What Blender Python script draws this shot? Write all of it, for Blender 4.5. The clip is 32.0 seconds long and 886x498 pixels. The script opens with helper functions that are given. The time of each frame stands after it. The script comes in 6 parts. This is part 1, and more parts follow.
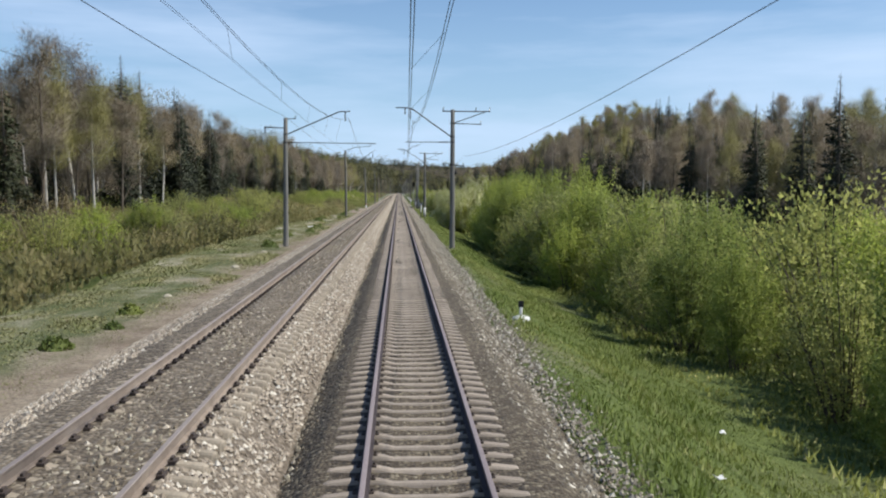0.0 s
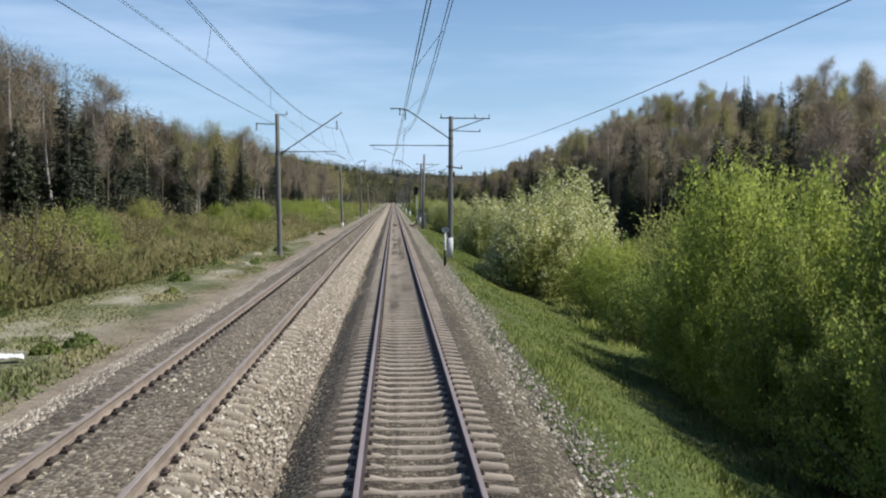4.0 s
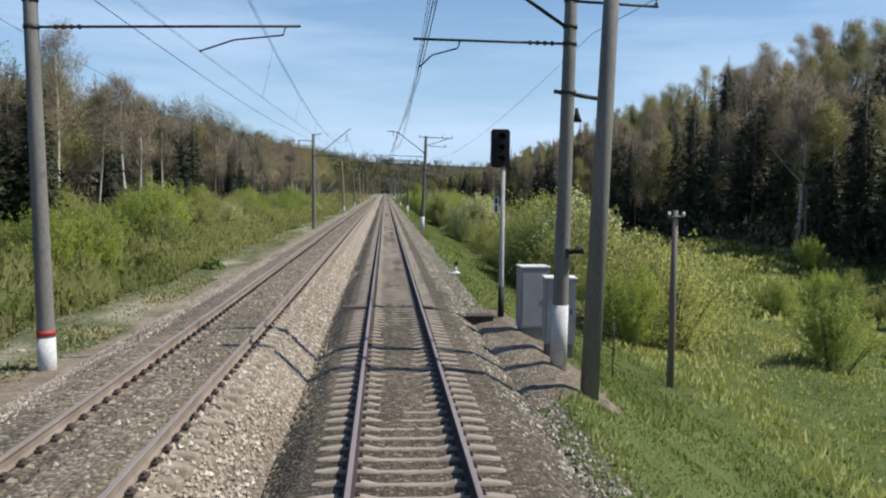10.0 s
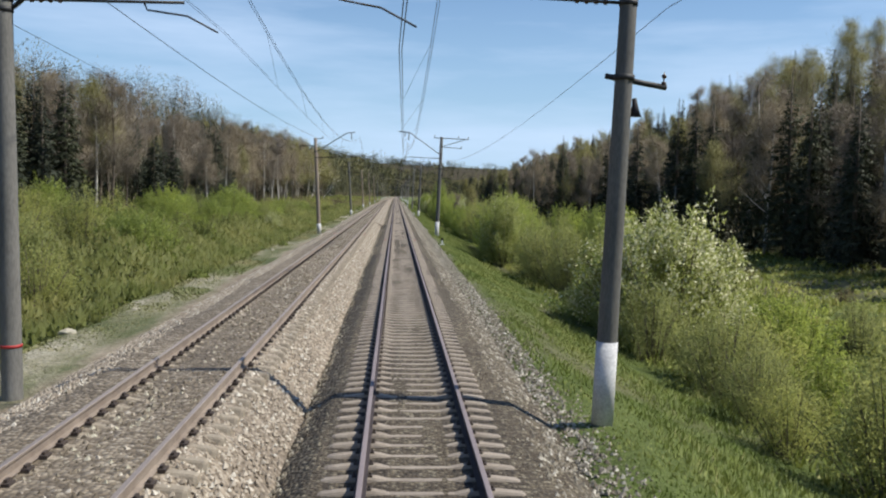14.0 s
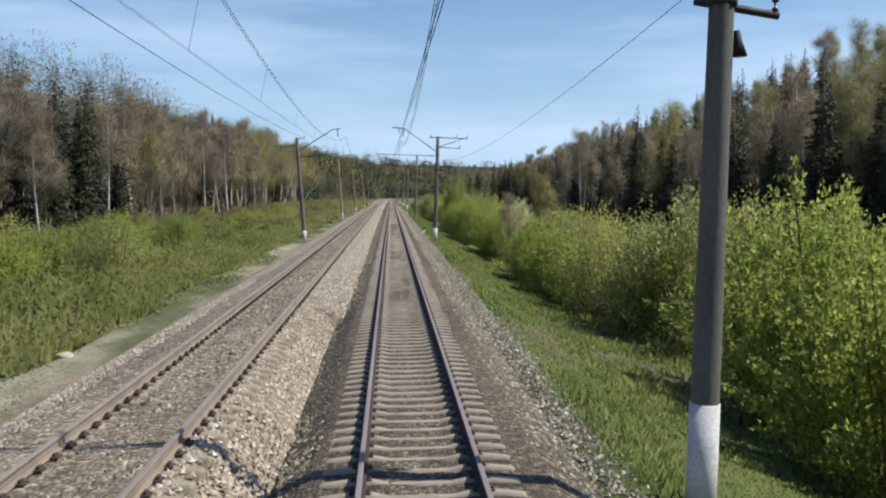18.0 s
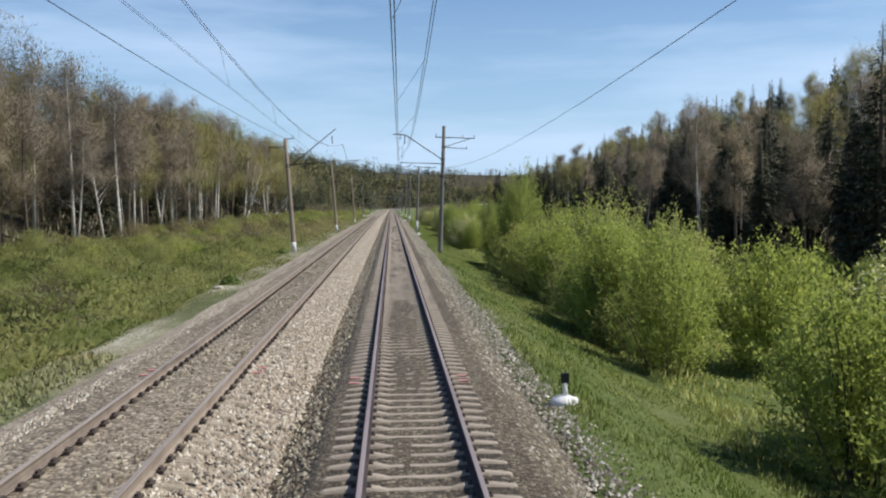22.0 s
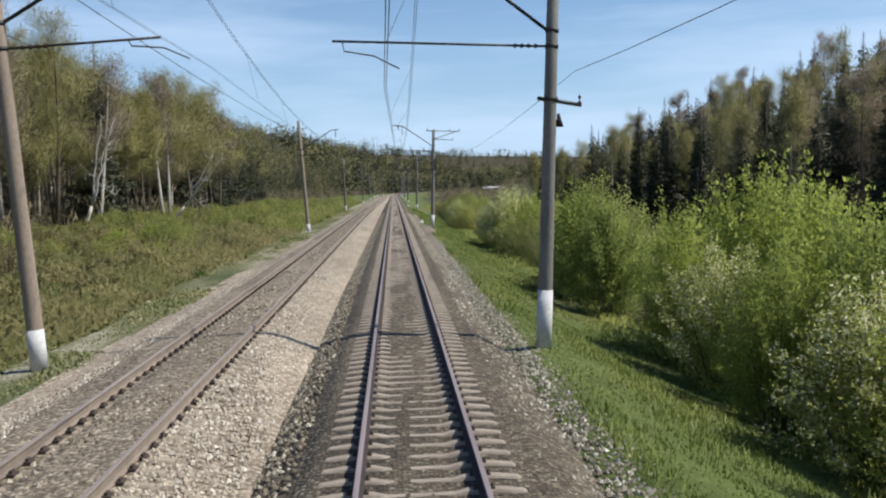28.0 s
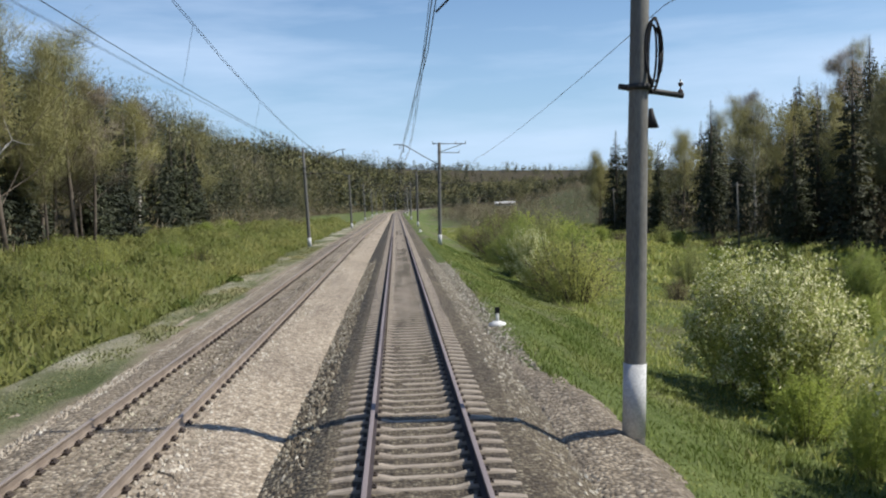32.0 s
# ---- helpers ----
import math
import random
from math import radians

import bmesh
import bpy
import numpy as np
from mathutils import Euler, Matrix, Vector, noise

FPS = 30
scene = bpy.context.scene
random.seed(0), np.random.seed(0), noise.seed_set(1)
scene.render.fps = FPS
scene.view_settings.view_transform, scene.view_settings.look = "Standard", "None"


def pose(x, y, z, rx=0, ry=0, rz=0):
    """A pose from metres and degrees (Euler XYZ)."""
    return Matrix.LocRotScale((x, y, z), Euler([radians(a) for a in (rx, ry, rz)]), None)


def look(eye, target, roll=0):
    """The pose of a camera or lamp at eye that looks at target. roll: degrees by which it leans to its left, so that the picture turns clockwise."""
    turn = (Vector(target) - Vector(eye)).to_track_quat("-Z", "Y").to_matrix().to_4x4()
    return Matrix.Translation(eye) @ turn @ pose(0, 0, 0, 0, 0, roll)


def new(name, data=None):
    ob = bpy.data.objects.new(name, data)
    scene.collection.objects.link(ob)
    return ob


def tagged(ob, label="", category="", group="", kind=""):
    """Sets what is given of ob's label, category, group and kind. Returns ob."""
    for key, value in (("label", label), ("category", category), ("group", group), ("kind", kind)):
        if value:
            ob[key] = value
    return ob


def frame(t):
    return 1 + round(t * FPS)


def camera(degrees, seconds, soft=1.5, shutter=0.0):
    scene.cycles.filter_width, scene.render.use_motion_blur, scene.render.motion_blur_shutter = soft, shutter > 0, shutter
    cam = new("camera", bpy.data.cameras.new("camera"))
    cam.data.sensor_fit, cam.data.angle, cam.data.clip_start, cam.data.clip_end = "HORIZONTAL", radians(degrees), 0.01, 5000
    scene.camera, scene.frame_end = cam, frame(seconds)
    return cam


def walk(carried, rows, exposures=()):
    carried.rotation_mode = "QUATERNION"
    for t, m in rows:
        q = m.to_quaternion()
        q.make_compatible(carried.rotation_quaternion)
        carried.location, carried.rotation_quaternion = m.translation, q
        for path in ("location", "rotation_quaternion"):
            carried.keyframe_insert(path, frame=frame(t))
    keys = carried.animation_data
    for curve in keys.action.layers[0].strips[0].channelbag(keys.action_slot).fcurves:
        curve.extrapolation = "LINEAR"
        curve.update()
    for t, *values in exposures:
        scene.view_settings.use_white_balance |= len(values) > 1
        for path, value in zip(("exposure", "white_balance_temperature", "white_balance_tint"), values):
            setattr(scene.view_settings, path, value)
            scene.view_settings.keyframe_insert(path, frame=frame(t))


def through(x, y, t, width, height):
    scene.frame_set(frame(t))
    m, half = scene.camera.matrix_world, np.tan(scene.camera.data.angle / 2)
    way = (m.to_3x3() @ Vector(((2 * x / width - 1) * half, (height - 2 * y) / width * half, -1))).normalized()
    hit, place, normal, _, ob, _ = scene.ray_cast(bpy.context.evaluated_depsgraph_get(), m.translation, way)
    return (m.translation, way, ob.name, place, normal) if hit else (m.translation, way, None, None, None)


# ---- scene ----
LENS = 54.69
EYE = 3.634  # eye above the rail head
# seconds, across, along, yaw, pitch, roll
PATH = [
    (0.0, -0.343, 0.00, -2.97, -3.91, -0.05),
    (0.5, -0.327, 9.17, -2.86, -3.82, -0.02),
    (1.0, -0.347, 18.34, -2.80, -3.98, 0.03),
    (1.5, -0.328, 27.53, -2.75, -4.10, 0.03),
    (2.0, -0.318, 36.71, -2.67, -3.67, 0.24),
    (2.5, -0.342, 45.90, -2.58, -3.22, -0.05),
    (3.0, -0.347, 55.10, -2.70, -3.36, 0.01),
    (3.5, -0.321, 64.30, -3.12, -3.75, -0.12),
    (4.0, -0.314, 73.50, -3.33, -3.29, 0.12),
    (4.5, -0.340, 82.72, -3.05, -2.85, 0.29),
    (6.5, -0.327, 119.75, -3.62, -3.17, 0.21),
    (7.0, -0.332, 129.03, -3.58, -3.26, 0.45),
    (7.5, -0.342, 138.31, -3.64, -3.31, 0.38),
    (8.0, -0.343, 147.58, -3.95, -3.51, 0.37),
    (8.5, -0.360, 156.82, -4.00, -3.75, 0.03),
    (9.0, -0.344, 166.02, -3.88, -4.33, -0.51),
    (9.5, -0.339, 175.20, -3.69, -4.24, -0.64),
    (10.0, -0.372, 184.36, -3.86, -3.87, -0.72),
    (10.5, -0.348, 193.54, -3.94, -3.70, -0.51),
    (11.0, -0.324, 202.74, -3.75, -3.19, -0.06),
    (11.5, -0.337, 211.95, -3.47, -3.66, -0.35),
    (12.0, -0.359, 221.15, -3.62, -4.11, -0.05),
    (12.5, -0.343, 230.35, -3.61, -4.56, -0.23),
    (13.0, -0.347, 239.55, -3.30, -4.51, -0.52),
    (13.5, -0.368, 248.80, -3.14, -3.94, -0.55),
    (14.0, -0.404, 258.10, -3.15, -3.70, -1.11),
    (14.5, -0.382, 267.41, -3.15, -3.81, -1.03),
    (16.5, -0.367, 304.92, -3.33, -3.53, 0.64),
    (17.0, -0.360, 314.35, -3.15, -3.55, 0.29),
    (17.5, -0.308, 323.79, -3.27, -3.60, 0.13),
    (18.0, -0.354, 333.25, -3.49, -3.68, 0.50),
    (18.5, -0.350, 342.72, -3.47, -3.95, 0.85),
    (19.0, -0.311, 352.22, -3.61, -3.93, 0.82),
    (19.5, -0.331, 361.76, -3.60, -4.01, 0.80),
    (20.0, -0.316, 371.34, -3.54, -3.92, 0.73),
    (20.5, -0.272, 380.95, -3.57, -3.67, 0.83),
    (21.0, -0.319, 390.53, -3.54, -3.62, 0.74),
    (21.5, -0.358, 400.13, -3.47, -3.31, 0.87),
    (22.0, -0.327, 409.73, -3.43, -3.05, 0.69),
    (22.5, -0.324, 419.32, -3.27, -3.13, 1.06),
    (23.0, -0.301, 428.88, -3.04, -2.97, 0.90),
    (23.5, -0.337, 438.40, -2.90, -3.33, 0.48),
    (24.0, -0.325, 447.87, -3.30, -3.55, 0.46),
    (24.5, -0.334, 457.31, -4.23, -3.56, 0.55),
    (25.0, -0.302, 466.73, -4.07, -3.38, 0.62),
    (25.5, -0.321, 476.14, -3.24, -3.01, 0.60),
    (27.5, -0.210, 513.53, -3.45, -4.19, 1.41),
    (28.0, -0.234, 522.97, -3.32, -4.15, 1.51),
    (28.5, -0.260, 532.43, -3.20, -3.90, 1.47),
    (29.0, -0.234, 541.90, -3.24, -3.85, 1.42),
    (29.5, -0.284, 551.37, -3.13, -4.43, 1.53),
    (30.0, -0.228, 560.83, -2.96, -4.43, 1.54),
    (30.5, -0.284, 570.28, -3.06, -4.48, 1.61),
    (31.0, -0.220, 579.75, -3.14, -4.28, 1.63),
    (31.5, -0.277, 589.23, -3.23, -3.60, 2.08),
    (32.0, -0.256, 598.74, -3.16, -3.10, 2.00),
]
cam = camera(LENS, 32.0, soft=2.1)
walk(cam, [(t, pose(x, y, EYE, 90 + pitch, roll, yaw)) for t, x, y, yaw, pitch, roll in PATH], exposures=[(0.0, 0.1), (32.0, 0.1)])

# ---- sky and sun ----
SUN_UP, SUN_SIDE = 51.0, -6.0  # degrees above the horizon; degrees ahead of the track's right-hand side (minus: behind)
world = bpy.data.worlds.new("sky")
scene.world = world
world.use_nodes = True
wn, wl = world.node_tree.nodes, world.node_tree.links
wn.clear()
sky = wn.new("ShaderNodeTexSky")
sky.sky_type, sky.sun_disc = "NISHITA", False
sky.sun_elevation, sky.sun_rotation = radians(SUN_UP), radians(90 - SUN_SIDE)
sky.altitude, sky.air_density, sky.dust_density, sky.ozone_density = 150, 1.25, 0.15, 3.0
wc = wn.new("ShaderNodeTexCoord")
wm = wn.new("ShaderNodeMapping")
wm.inputs["Rotation"].default_value = (0, radians(4), radians(12))
wm.inputs["Scale"].default_value = (1.1, 0.8, 7.5)
wnz = wn.new("ShaderNodeTexNoise")
wnz.inputs["Scale"].default_value, wnz.inputs["Detail"].default_value, wnz.inputs["Roughness"].default_value = 1.6, 6, 0.55
wr = wn.new("ShaderNodeValToRGB")
wr.color_ramp.elements[0].position, wr.color_ramp.elements[1].position = 0.46, 0.74
wr.color_ramp.elements[1].color = (0.75, 0.75, 0.75, 1)
wx = wn.new("ShaderNodeMix")
wx.data_type = "RGBA"
wx.inputs["B"].default_value = (6.3, 7.9, 10.4, 1)  # thin high cloud
wb = wn.new("ShaderNodeBackground")
wb.inputs["Strength"].default_value = 0.1
wo = wn.new("ShaderNodeOutputWorld")
wl.new(wc.outputs["Generated"], wm.inputs["Vector"])
wl.new(wm.outputs["Vector"], wnz.inputs["Vector"])
wl.new(wnz.outputs["Fac"], wr.inputs["Fac"])
wl.new(wr.outputs["Color"], wx.inputs["Factor"])
wsep, wgr = wn.new("ShaderNodeSeparateXYZ"), wn.new("ShaderNodeValToRGB")
wgr.color_ramp.elements[0].position, wgr.color_ramp.elements[0].color = 0.0, (0.8, 0.8, 0.8, 1)
wgr.color_ramp.elements[1].position, wgr.color_ramp.elements[1].color = 0.3, (0, 0, 0, 1)
whz = wn.new("ShaderNodeMix")
whz.data_type = "RGBA"
whz.inputs["B"].default_value = (4.5, 6.7, 9.3, 1)  # pale blue haze low over the woods
wl.new(wc.outputs["Generated"], wsep.inputs["Vector"])
wl.new(wsep.outputs["Z"], wgr.inputs["Fac"])
wl.new(wgr.outputs["Color"], whz.inputs["Factor"])
wtn = wn.new("ShaderNodeMix")
wtn.data_type, wtn.blend_type = "RGBA", "MULTIPLY"
wtn.inputs["Factor"].default_value, wtn.inputs["B"].default_value = 1.0, (0.68, 0.83, 1.04, 1)  # clean spring air
wl.new(sky.outputs["Color"], wtn.inputs["A"])
wl.new(wtn.outputs["Result"], whz.inputs["A"])
wl.new(whz.outputs["Result"], wx.inputs["A"])
wl.new(wx.outputs["Result"], wb.inputs["Color"])
wl.new(wb.outputs["Background"], wo.inputs["Surface"])

sun = new("sun", bpy.data.lights.new("sun", "SUN"))
sun.data.energy, sun.data.angle, sun.data.color = 5.0, radians(0.55), (1.0, 0.945, 0.85)
_e, _a = radians(SUN_UP), radians(SUN_SIDE)
sun.matrix_world = look((0, 0, 200), Vector((0, 0, 200)) - Vector((math.cos(_e) * math.cos(_a), math.cos(_e) * math.sin(_a), math.sin(_e))))

# ---- materials ----


def nodes_of(name):
    m = bpy.data.materials.new(name)
    m.use_nodes = True
    t = m.node_tree
    return m, t.nodes, t.links, t.nodes["Principled BSDF"]


def ramp(n, stops):
    r = n.new("ShaderNodeValToRGB")
    while len(r.color_ramp.elements) < len(stops):
        r.color_ramp.elements.new(0.5)
    for e, (p, c) in zip(r.color_ramp.elements, stops):
        e.position, e.color = p, (*c, 1)
    return r


def noise_at(n, l, scale, detail=4, rough=0.6, space="Object", stretch=(1, 1, 1)):
    c, m, z = n.new("ShaderNodeTexCoord"), n.new("ShaderNodeMapping"), n.new("ShaderNodeTexNoise")
    m.inputs["Scale"].default_value = stretch
    z.inputs["Scale"].default_value, z.inputs["Detail"].default_value, z.inputs["Roughness"].default_value = scale, detail, rough
    if space == "World":
        g = n.new("ShaderNodeNewGeometry")
        l.new(g.outputs["Position"], m.inputs["Vector"])
    else:
        l.new(c.outputs[space], m.inputs["Vector"])
    l.new(m.outputs["Vector"], z.inputs["Vector"])
    return z


def mixed(n, l, a, b, fac, how="MIX"):
    x = n.new("ShaderNodeMix")
    x.data_type, x.blend_type = "RGBA", how
    for key, v in (("A", a), ("B", b), ("Factor", fac)):
        if isinstance(v, (int, float)):
            x.inputs[key].default_value = v
        elif isinstance(v, tuple):
            x.inputs[key].default_value = (*v, 1)
        else:
            l.new(v, x.inputs[key])
    return x.outputs["Result"]


def bumped(n, l, p, height, strength, distance):
    b = n.new("ShaderNodeBump")
    b.inputs["Strength"].default_value, b.inputs["Distance"].default_value = strength, distance
    l.new(height, b.inputs["Height"])
    l.new(b.outputs["Normal"], p.inputs["Normal"])


def surface(name, dark, light, scale=3.0, fine=40.0, rough=0.8, metal=0.0, bump=0.3, depth=0.01, space="Object", stretch=(1, 1, 1), vary=0.0):
    """Two-scale mottled surface between two base colours."""
    m, n, l, p = nodes_of(name)
    a, b = noise_at(n, l, scale, 5, 0.6, space, stretch), noise_at(n, l, fine, 4, 0.65, space, stretch)
    r1 = ramp(n, [(0.3, dark), (0.72, light)])
    l.new(a.outputs["Fac"], r1.inputs["Fac"])
    r2 = ramp(n, [(0.3, (0.6, 0.6, 0.6)), (0.7, (1.15, 1.15, 1.15))])
    l.new(b.outputs["Fac"], r2.inputs["Fac"])
    c = mixed(n, l, r1.outputs["Color"], r2.outputs["Color"], 0.8, "MULTIPLY")
    if vary:
        o = n.new("ShaderNodeObjectInfo")
        r3 = ramp(n, [(0, (1 - vary,) * 3), (1, (1 + vary,) * 3)])
        l.new(o.outputs["Random"], r3.inputs["Fac"])
        c = mixed(n, l, c, r3.outputs["Color"], 1.0, "MULTIPLY")
    l.new(c, p.inputs["Base Color"])
    p.inputs["Roughness"].default_value, p.inputs["Metallic"].default_value = rough, metal
    bumped(n, l, p, b.outputs["Fac"], bump, depth)
    return m


def leafy(name, stops, through=0.35, vary=0.35, rough=0.6, patch=0.0):
    """Leaves: each island takes its own tint, each plant its own shade, and light passes through."""
    m, n, l, p = nodes_of(name)
    g, o = n.new("ShaderNodeNewGeometry"), n.new("ShaderNodeObjectInfo")
    r = ramp(n, stops)
    l.new(g.outputs["Random Per Island"], r.inputs["Fac"])
    v = ramp(n, [(0, (1 - vary, 1 - vary, 1 - vary * 0.6)), (1, (1 + vary, 1 + vary * 0.7, 1 - vary * 0.2))])
    l.new(o.outputs["Random"], v.inputs["Fac"])
    c = mixed(n, l, r.outputs["Color"], v.outputs["Color"], 1.0, "MULTIPLY")
    if patch:  # drifts of drier and of richer growth
        z = noise_at(n, l, 0.22, 4, 0.6, "World")
        d = ramp(n, [(0.32, (1 - patch * 0.8, 1 - patch * 0.55, 1 - patch)), (0.5, (1, 1, 1)), (0.7, (1 + patch * 1.2, 1 + patch * 0.75, 1 + patch))])
        l.new(z.outputs["Fac"], d.inputs["Fac"])
        c = mixed(n, l, c, d.outputs["Color"], 1.0, "MULTIPLY")
    l.new(c, p.inputs["Base Color"])
    p.inputs["Roughness"].default_value = rough
    p.inputs["Specular IOR Level"].default_value = 0.25
    t, s = n.new("ShaderNodeBsdfTranslucent"), n.new("ShaderNodeMixShader")
    l.new(c, t.inputs["Color"])
    s.inputs["Fac"].default_value = through
    l.new(p.outputs["BSDF"], s.inputs[1])
    l.new(t.outputs["BSDF"], s.inputs[2])
    l.new(s.outputs["Shader"], n["Material Output"].inputs["Surface"])
    return m


def stony(name, stops, cell=16.0, bump=0.9, depth=0.04, fresh=None):
    """A bed of crushed stone: every cell has its own tint and a darkened rim; large patches of dust lie over it."""
    m, n, l, p = nodes_of(name)
    g, v = n.new("ShaderNodeNewGeometry"), n.new("ShaderNodeTexVoronoi")
    v.inputs["Scale"].default_value = cell
    l.new(g.outputs["Position"], v.inputs["Vector"])
    sep = n.new("ShaderNodeSeparateColor")
    l.new(v.outputs["Color"], sep.inputs["Color"])
    r = ramp(n, stops)
    l.new(sep.outputs["Red"], r.inputs["Fac"])
    a = noise_at(n, l, 0.35, 5, 0.6, "World", (1, 0.35, 1))
    d = ramp(n, [(0.35, (0.72, 0.70, 0.68)), (0.65, (1.12, 1.1, 1.06))])
    l.new(a.outputs["Fac"], d.inputs["Fac"])
    c = mixed(n, l, r.outputs["Color"], d.outputs["Color"], 1.0, "MULTIPLY")
    # shade of the gaps between stones, put into the colour at the cell rims
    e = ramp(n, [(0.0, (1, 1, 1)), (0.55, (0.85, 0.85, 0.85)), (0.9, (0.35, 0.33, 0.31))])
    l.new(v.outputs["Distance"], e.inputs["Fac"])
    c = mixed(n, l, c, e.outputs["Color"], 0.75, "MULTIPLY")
    if fresh:  # dustier at the line's start, freshly tipped farther on
        q, w = n.new("ShaderNodeSeparateXYZ"), n.new("ShaderNodeMapRange")
        l.new(g.outputs["Position"], q.inputs["Vector"])
        l.new(q.outputs["Y"], w.inputs["Value"])
        w.inputs["From Min"].default_value, w.inputs["From Max"].default_value = 60, 400
        w.inputs["To Min"].default_value, w.inputs["To Max"].default_value = fresh
        c = mixed(n, l, c, w.outputs["Result"], 1.0, "MULTIPLY")
    l.new(c, p.inputs["Base Color"])
    p.inputs["Roughness"].default_value = 0.92
    inv = n.new("ShaderNodeMath")
    inv.operation = "SUBTRACT"
    inv.inputs[0].default_value = 1.0
    l.new(v.outputs["Distance"], inv.inputs[1])
    bumped(n, l, p, inv.outputs["Value"], bump, depth)
    return m


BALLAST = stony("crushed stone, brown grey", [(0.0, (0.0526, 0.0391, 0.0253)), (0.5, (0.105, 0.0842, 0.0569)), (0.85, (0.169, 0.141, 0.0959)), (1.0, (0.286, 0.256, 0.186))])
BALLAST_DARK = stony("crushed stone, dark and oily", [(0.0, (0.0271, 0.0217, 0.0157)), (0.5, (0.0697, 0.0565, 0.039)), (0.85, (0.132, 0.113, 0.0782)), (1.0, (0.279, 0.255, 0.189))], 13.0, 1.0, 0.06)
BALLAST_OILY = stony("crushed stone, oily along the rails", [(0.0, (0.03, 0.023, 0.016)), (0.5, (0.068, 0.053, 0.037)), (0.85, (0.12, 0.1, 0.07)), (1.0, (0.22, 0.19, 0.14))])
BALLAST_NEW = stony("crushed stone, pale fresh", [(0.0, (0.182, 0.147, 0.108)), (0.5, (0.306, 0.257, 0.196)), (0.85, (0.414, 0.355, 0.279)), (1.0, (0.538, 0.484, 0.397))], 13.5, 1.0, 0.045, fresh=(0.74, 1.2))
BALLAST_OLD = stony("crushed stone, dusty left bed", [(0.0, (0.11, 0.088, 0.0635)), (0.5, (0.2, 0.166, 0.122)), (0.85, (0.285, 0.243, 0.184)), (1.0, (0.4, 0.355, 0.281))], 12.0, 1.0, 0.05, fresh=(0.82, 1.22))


def stones_material(name, stops):
    m, n, l, p = nodes_of(name)
    g = n.new("ShaderNodeNewGeometry")
    r = ramp(n, stops)
    l.new(g.outputs["Random Per Island"], r.inputs["Fac"])
    l.new(r.outputs["Color"], p.inputs["Base Color"])
    p.inputs["Roughness"].default_value = 0.9
    return m


STONE = stones_material("loose stones, brown grey", [(0.0, (0.081, 0.0648, 0.0442)), (0.5, (0.178, 0.145, 0.102)), (0.85, (0.275, 0.243, 0.177)), (1.0, (0.445, 0.413, 0.313))])
STONE_NEW = stones_material("loose stones, pale", [(0.0, (0.231, 0.19, 0.14)), (0.5, (0.389, 0.331, 0.257)), (0.85, (0.496, 0.438, 0.35)), (1.0, (0.62, 0.579, 0.49))])
STONE_EDGE = stones_material("loose stones, grey at the bed's foot", [(0.0, (0.16, 0.14, 0.105)), (0.5, (0.28, 0.25, 0.195)), (0.85, (0.42, 0.385, 0.31)), (1.0, (0.6, 0.56, 0.47))])
CONCRETE = surface("sleeper concrete", (0.267, 0.223, 0.176), (0.397, 0.34, 0.272), 2.5, 60, 0.9, 0, 0.4, 0.006, vary=0.14)
CONCRETE_DUSTY = surface("dust-covered sleeper concrete", (0.26, 0.22, 0.162), (0.42, 0.36, 0.27), 3.5, 50, 0.92, 0, 0.4, 0.006, vary=0.14)
RAIL_SIDE = surface("rusty rail steel", (0.03, 0.022, 0.024), (0.06, 0.045, 0.047), 2, 60, 0.85, 0.0, 0.2, 0.002, "World")
RAIL_SIDE_OLD = surface("dust-brown rail steel", (0.21, 0.165, 0.13), (0.34, 0.28, 0.225), 2, 60, 0.85, 0.05, 0.2, 0.002, "World")
RAIL_TOP = surface("polished rail head", (0.2, 0.165, 0.165), (0.29, 0.245, 0.245), 0.6, 30, 0.75, 0.0, 0.05, 0.001, "World", (6, 0.3, 6))
RAIL_TOP_OLD = surface("dull rail head", (0.3, 0.25, 0.22), (0.42, 0.36, 0.31), 0.6, 30, 0.6, 0.4, 0.05, 0.001, "World", (6, 0.3, 6))
CLIP = surface("rail fastening steel", (0.045, 0.034, 0.028), (0.1, 0.075, 0.06), 8, 60, 0.8, 0.1)
POST = surface("spun concrete mast", (0.12, 0.118, 0.105), (0.26, 0.25, 0.225), 0.8, 30, 0.85, 0, 0.25, 0.005, "Object", (1, 1, 0.25), vary=0.22)
POST_BROWN = surface("rust-stained concrete mast", (0.26, 0.2, 0.15), (0.43, 0.365, 0.29), 0.8, 30, 0.85, 0, 0.25, 0.005, "Object", (1, 1, 0.25), vary=0.12)
WHITEWASH = surface("whitewashed mast foot", (0.5, 0.5, 0.5), (0.74, 0.74, 0.73), 2.5, 25, 0.85, 0, 0.2, 0.004)
STEEL = surface("dark painted steel", (0.028, 0.03, 0.032), (0.07, 0.07, 0.07), 3, 40, 0.6, 0.4)
WIRE = surface("dark wire", (0.03, 0.03, 0.034), (0.055, 0.055, 0.06), 2, 20, 0.5, 0.6)
INSULATOR = surface("brown glazed insulator", (0.05, 0.032, 0.026), (0.1, 0.06, 0.045), 8, 40, 0.25)
BLACK = surface("black enamel", (0.004, 0.004, 0.006), (0.01, 0.01, 0.014), 4, 40, 0.7)
WHITE = surface("white paint", (0.66, 0.66, 0.64), (0.82, 0.82, 0.8), 3, 40, 0.6, vary=0.05)
RED = surface("red paint", (0.4, 0.03, 0.03), (0.55, 0.06, 0.05), 6, 40, 0.6)
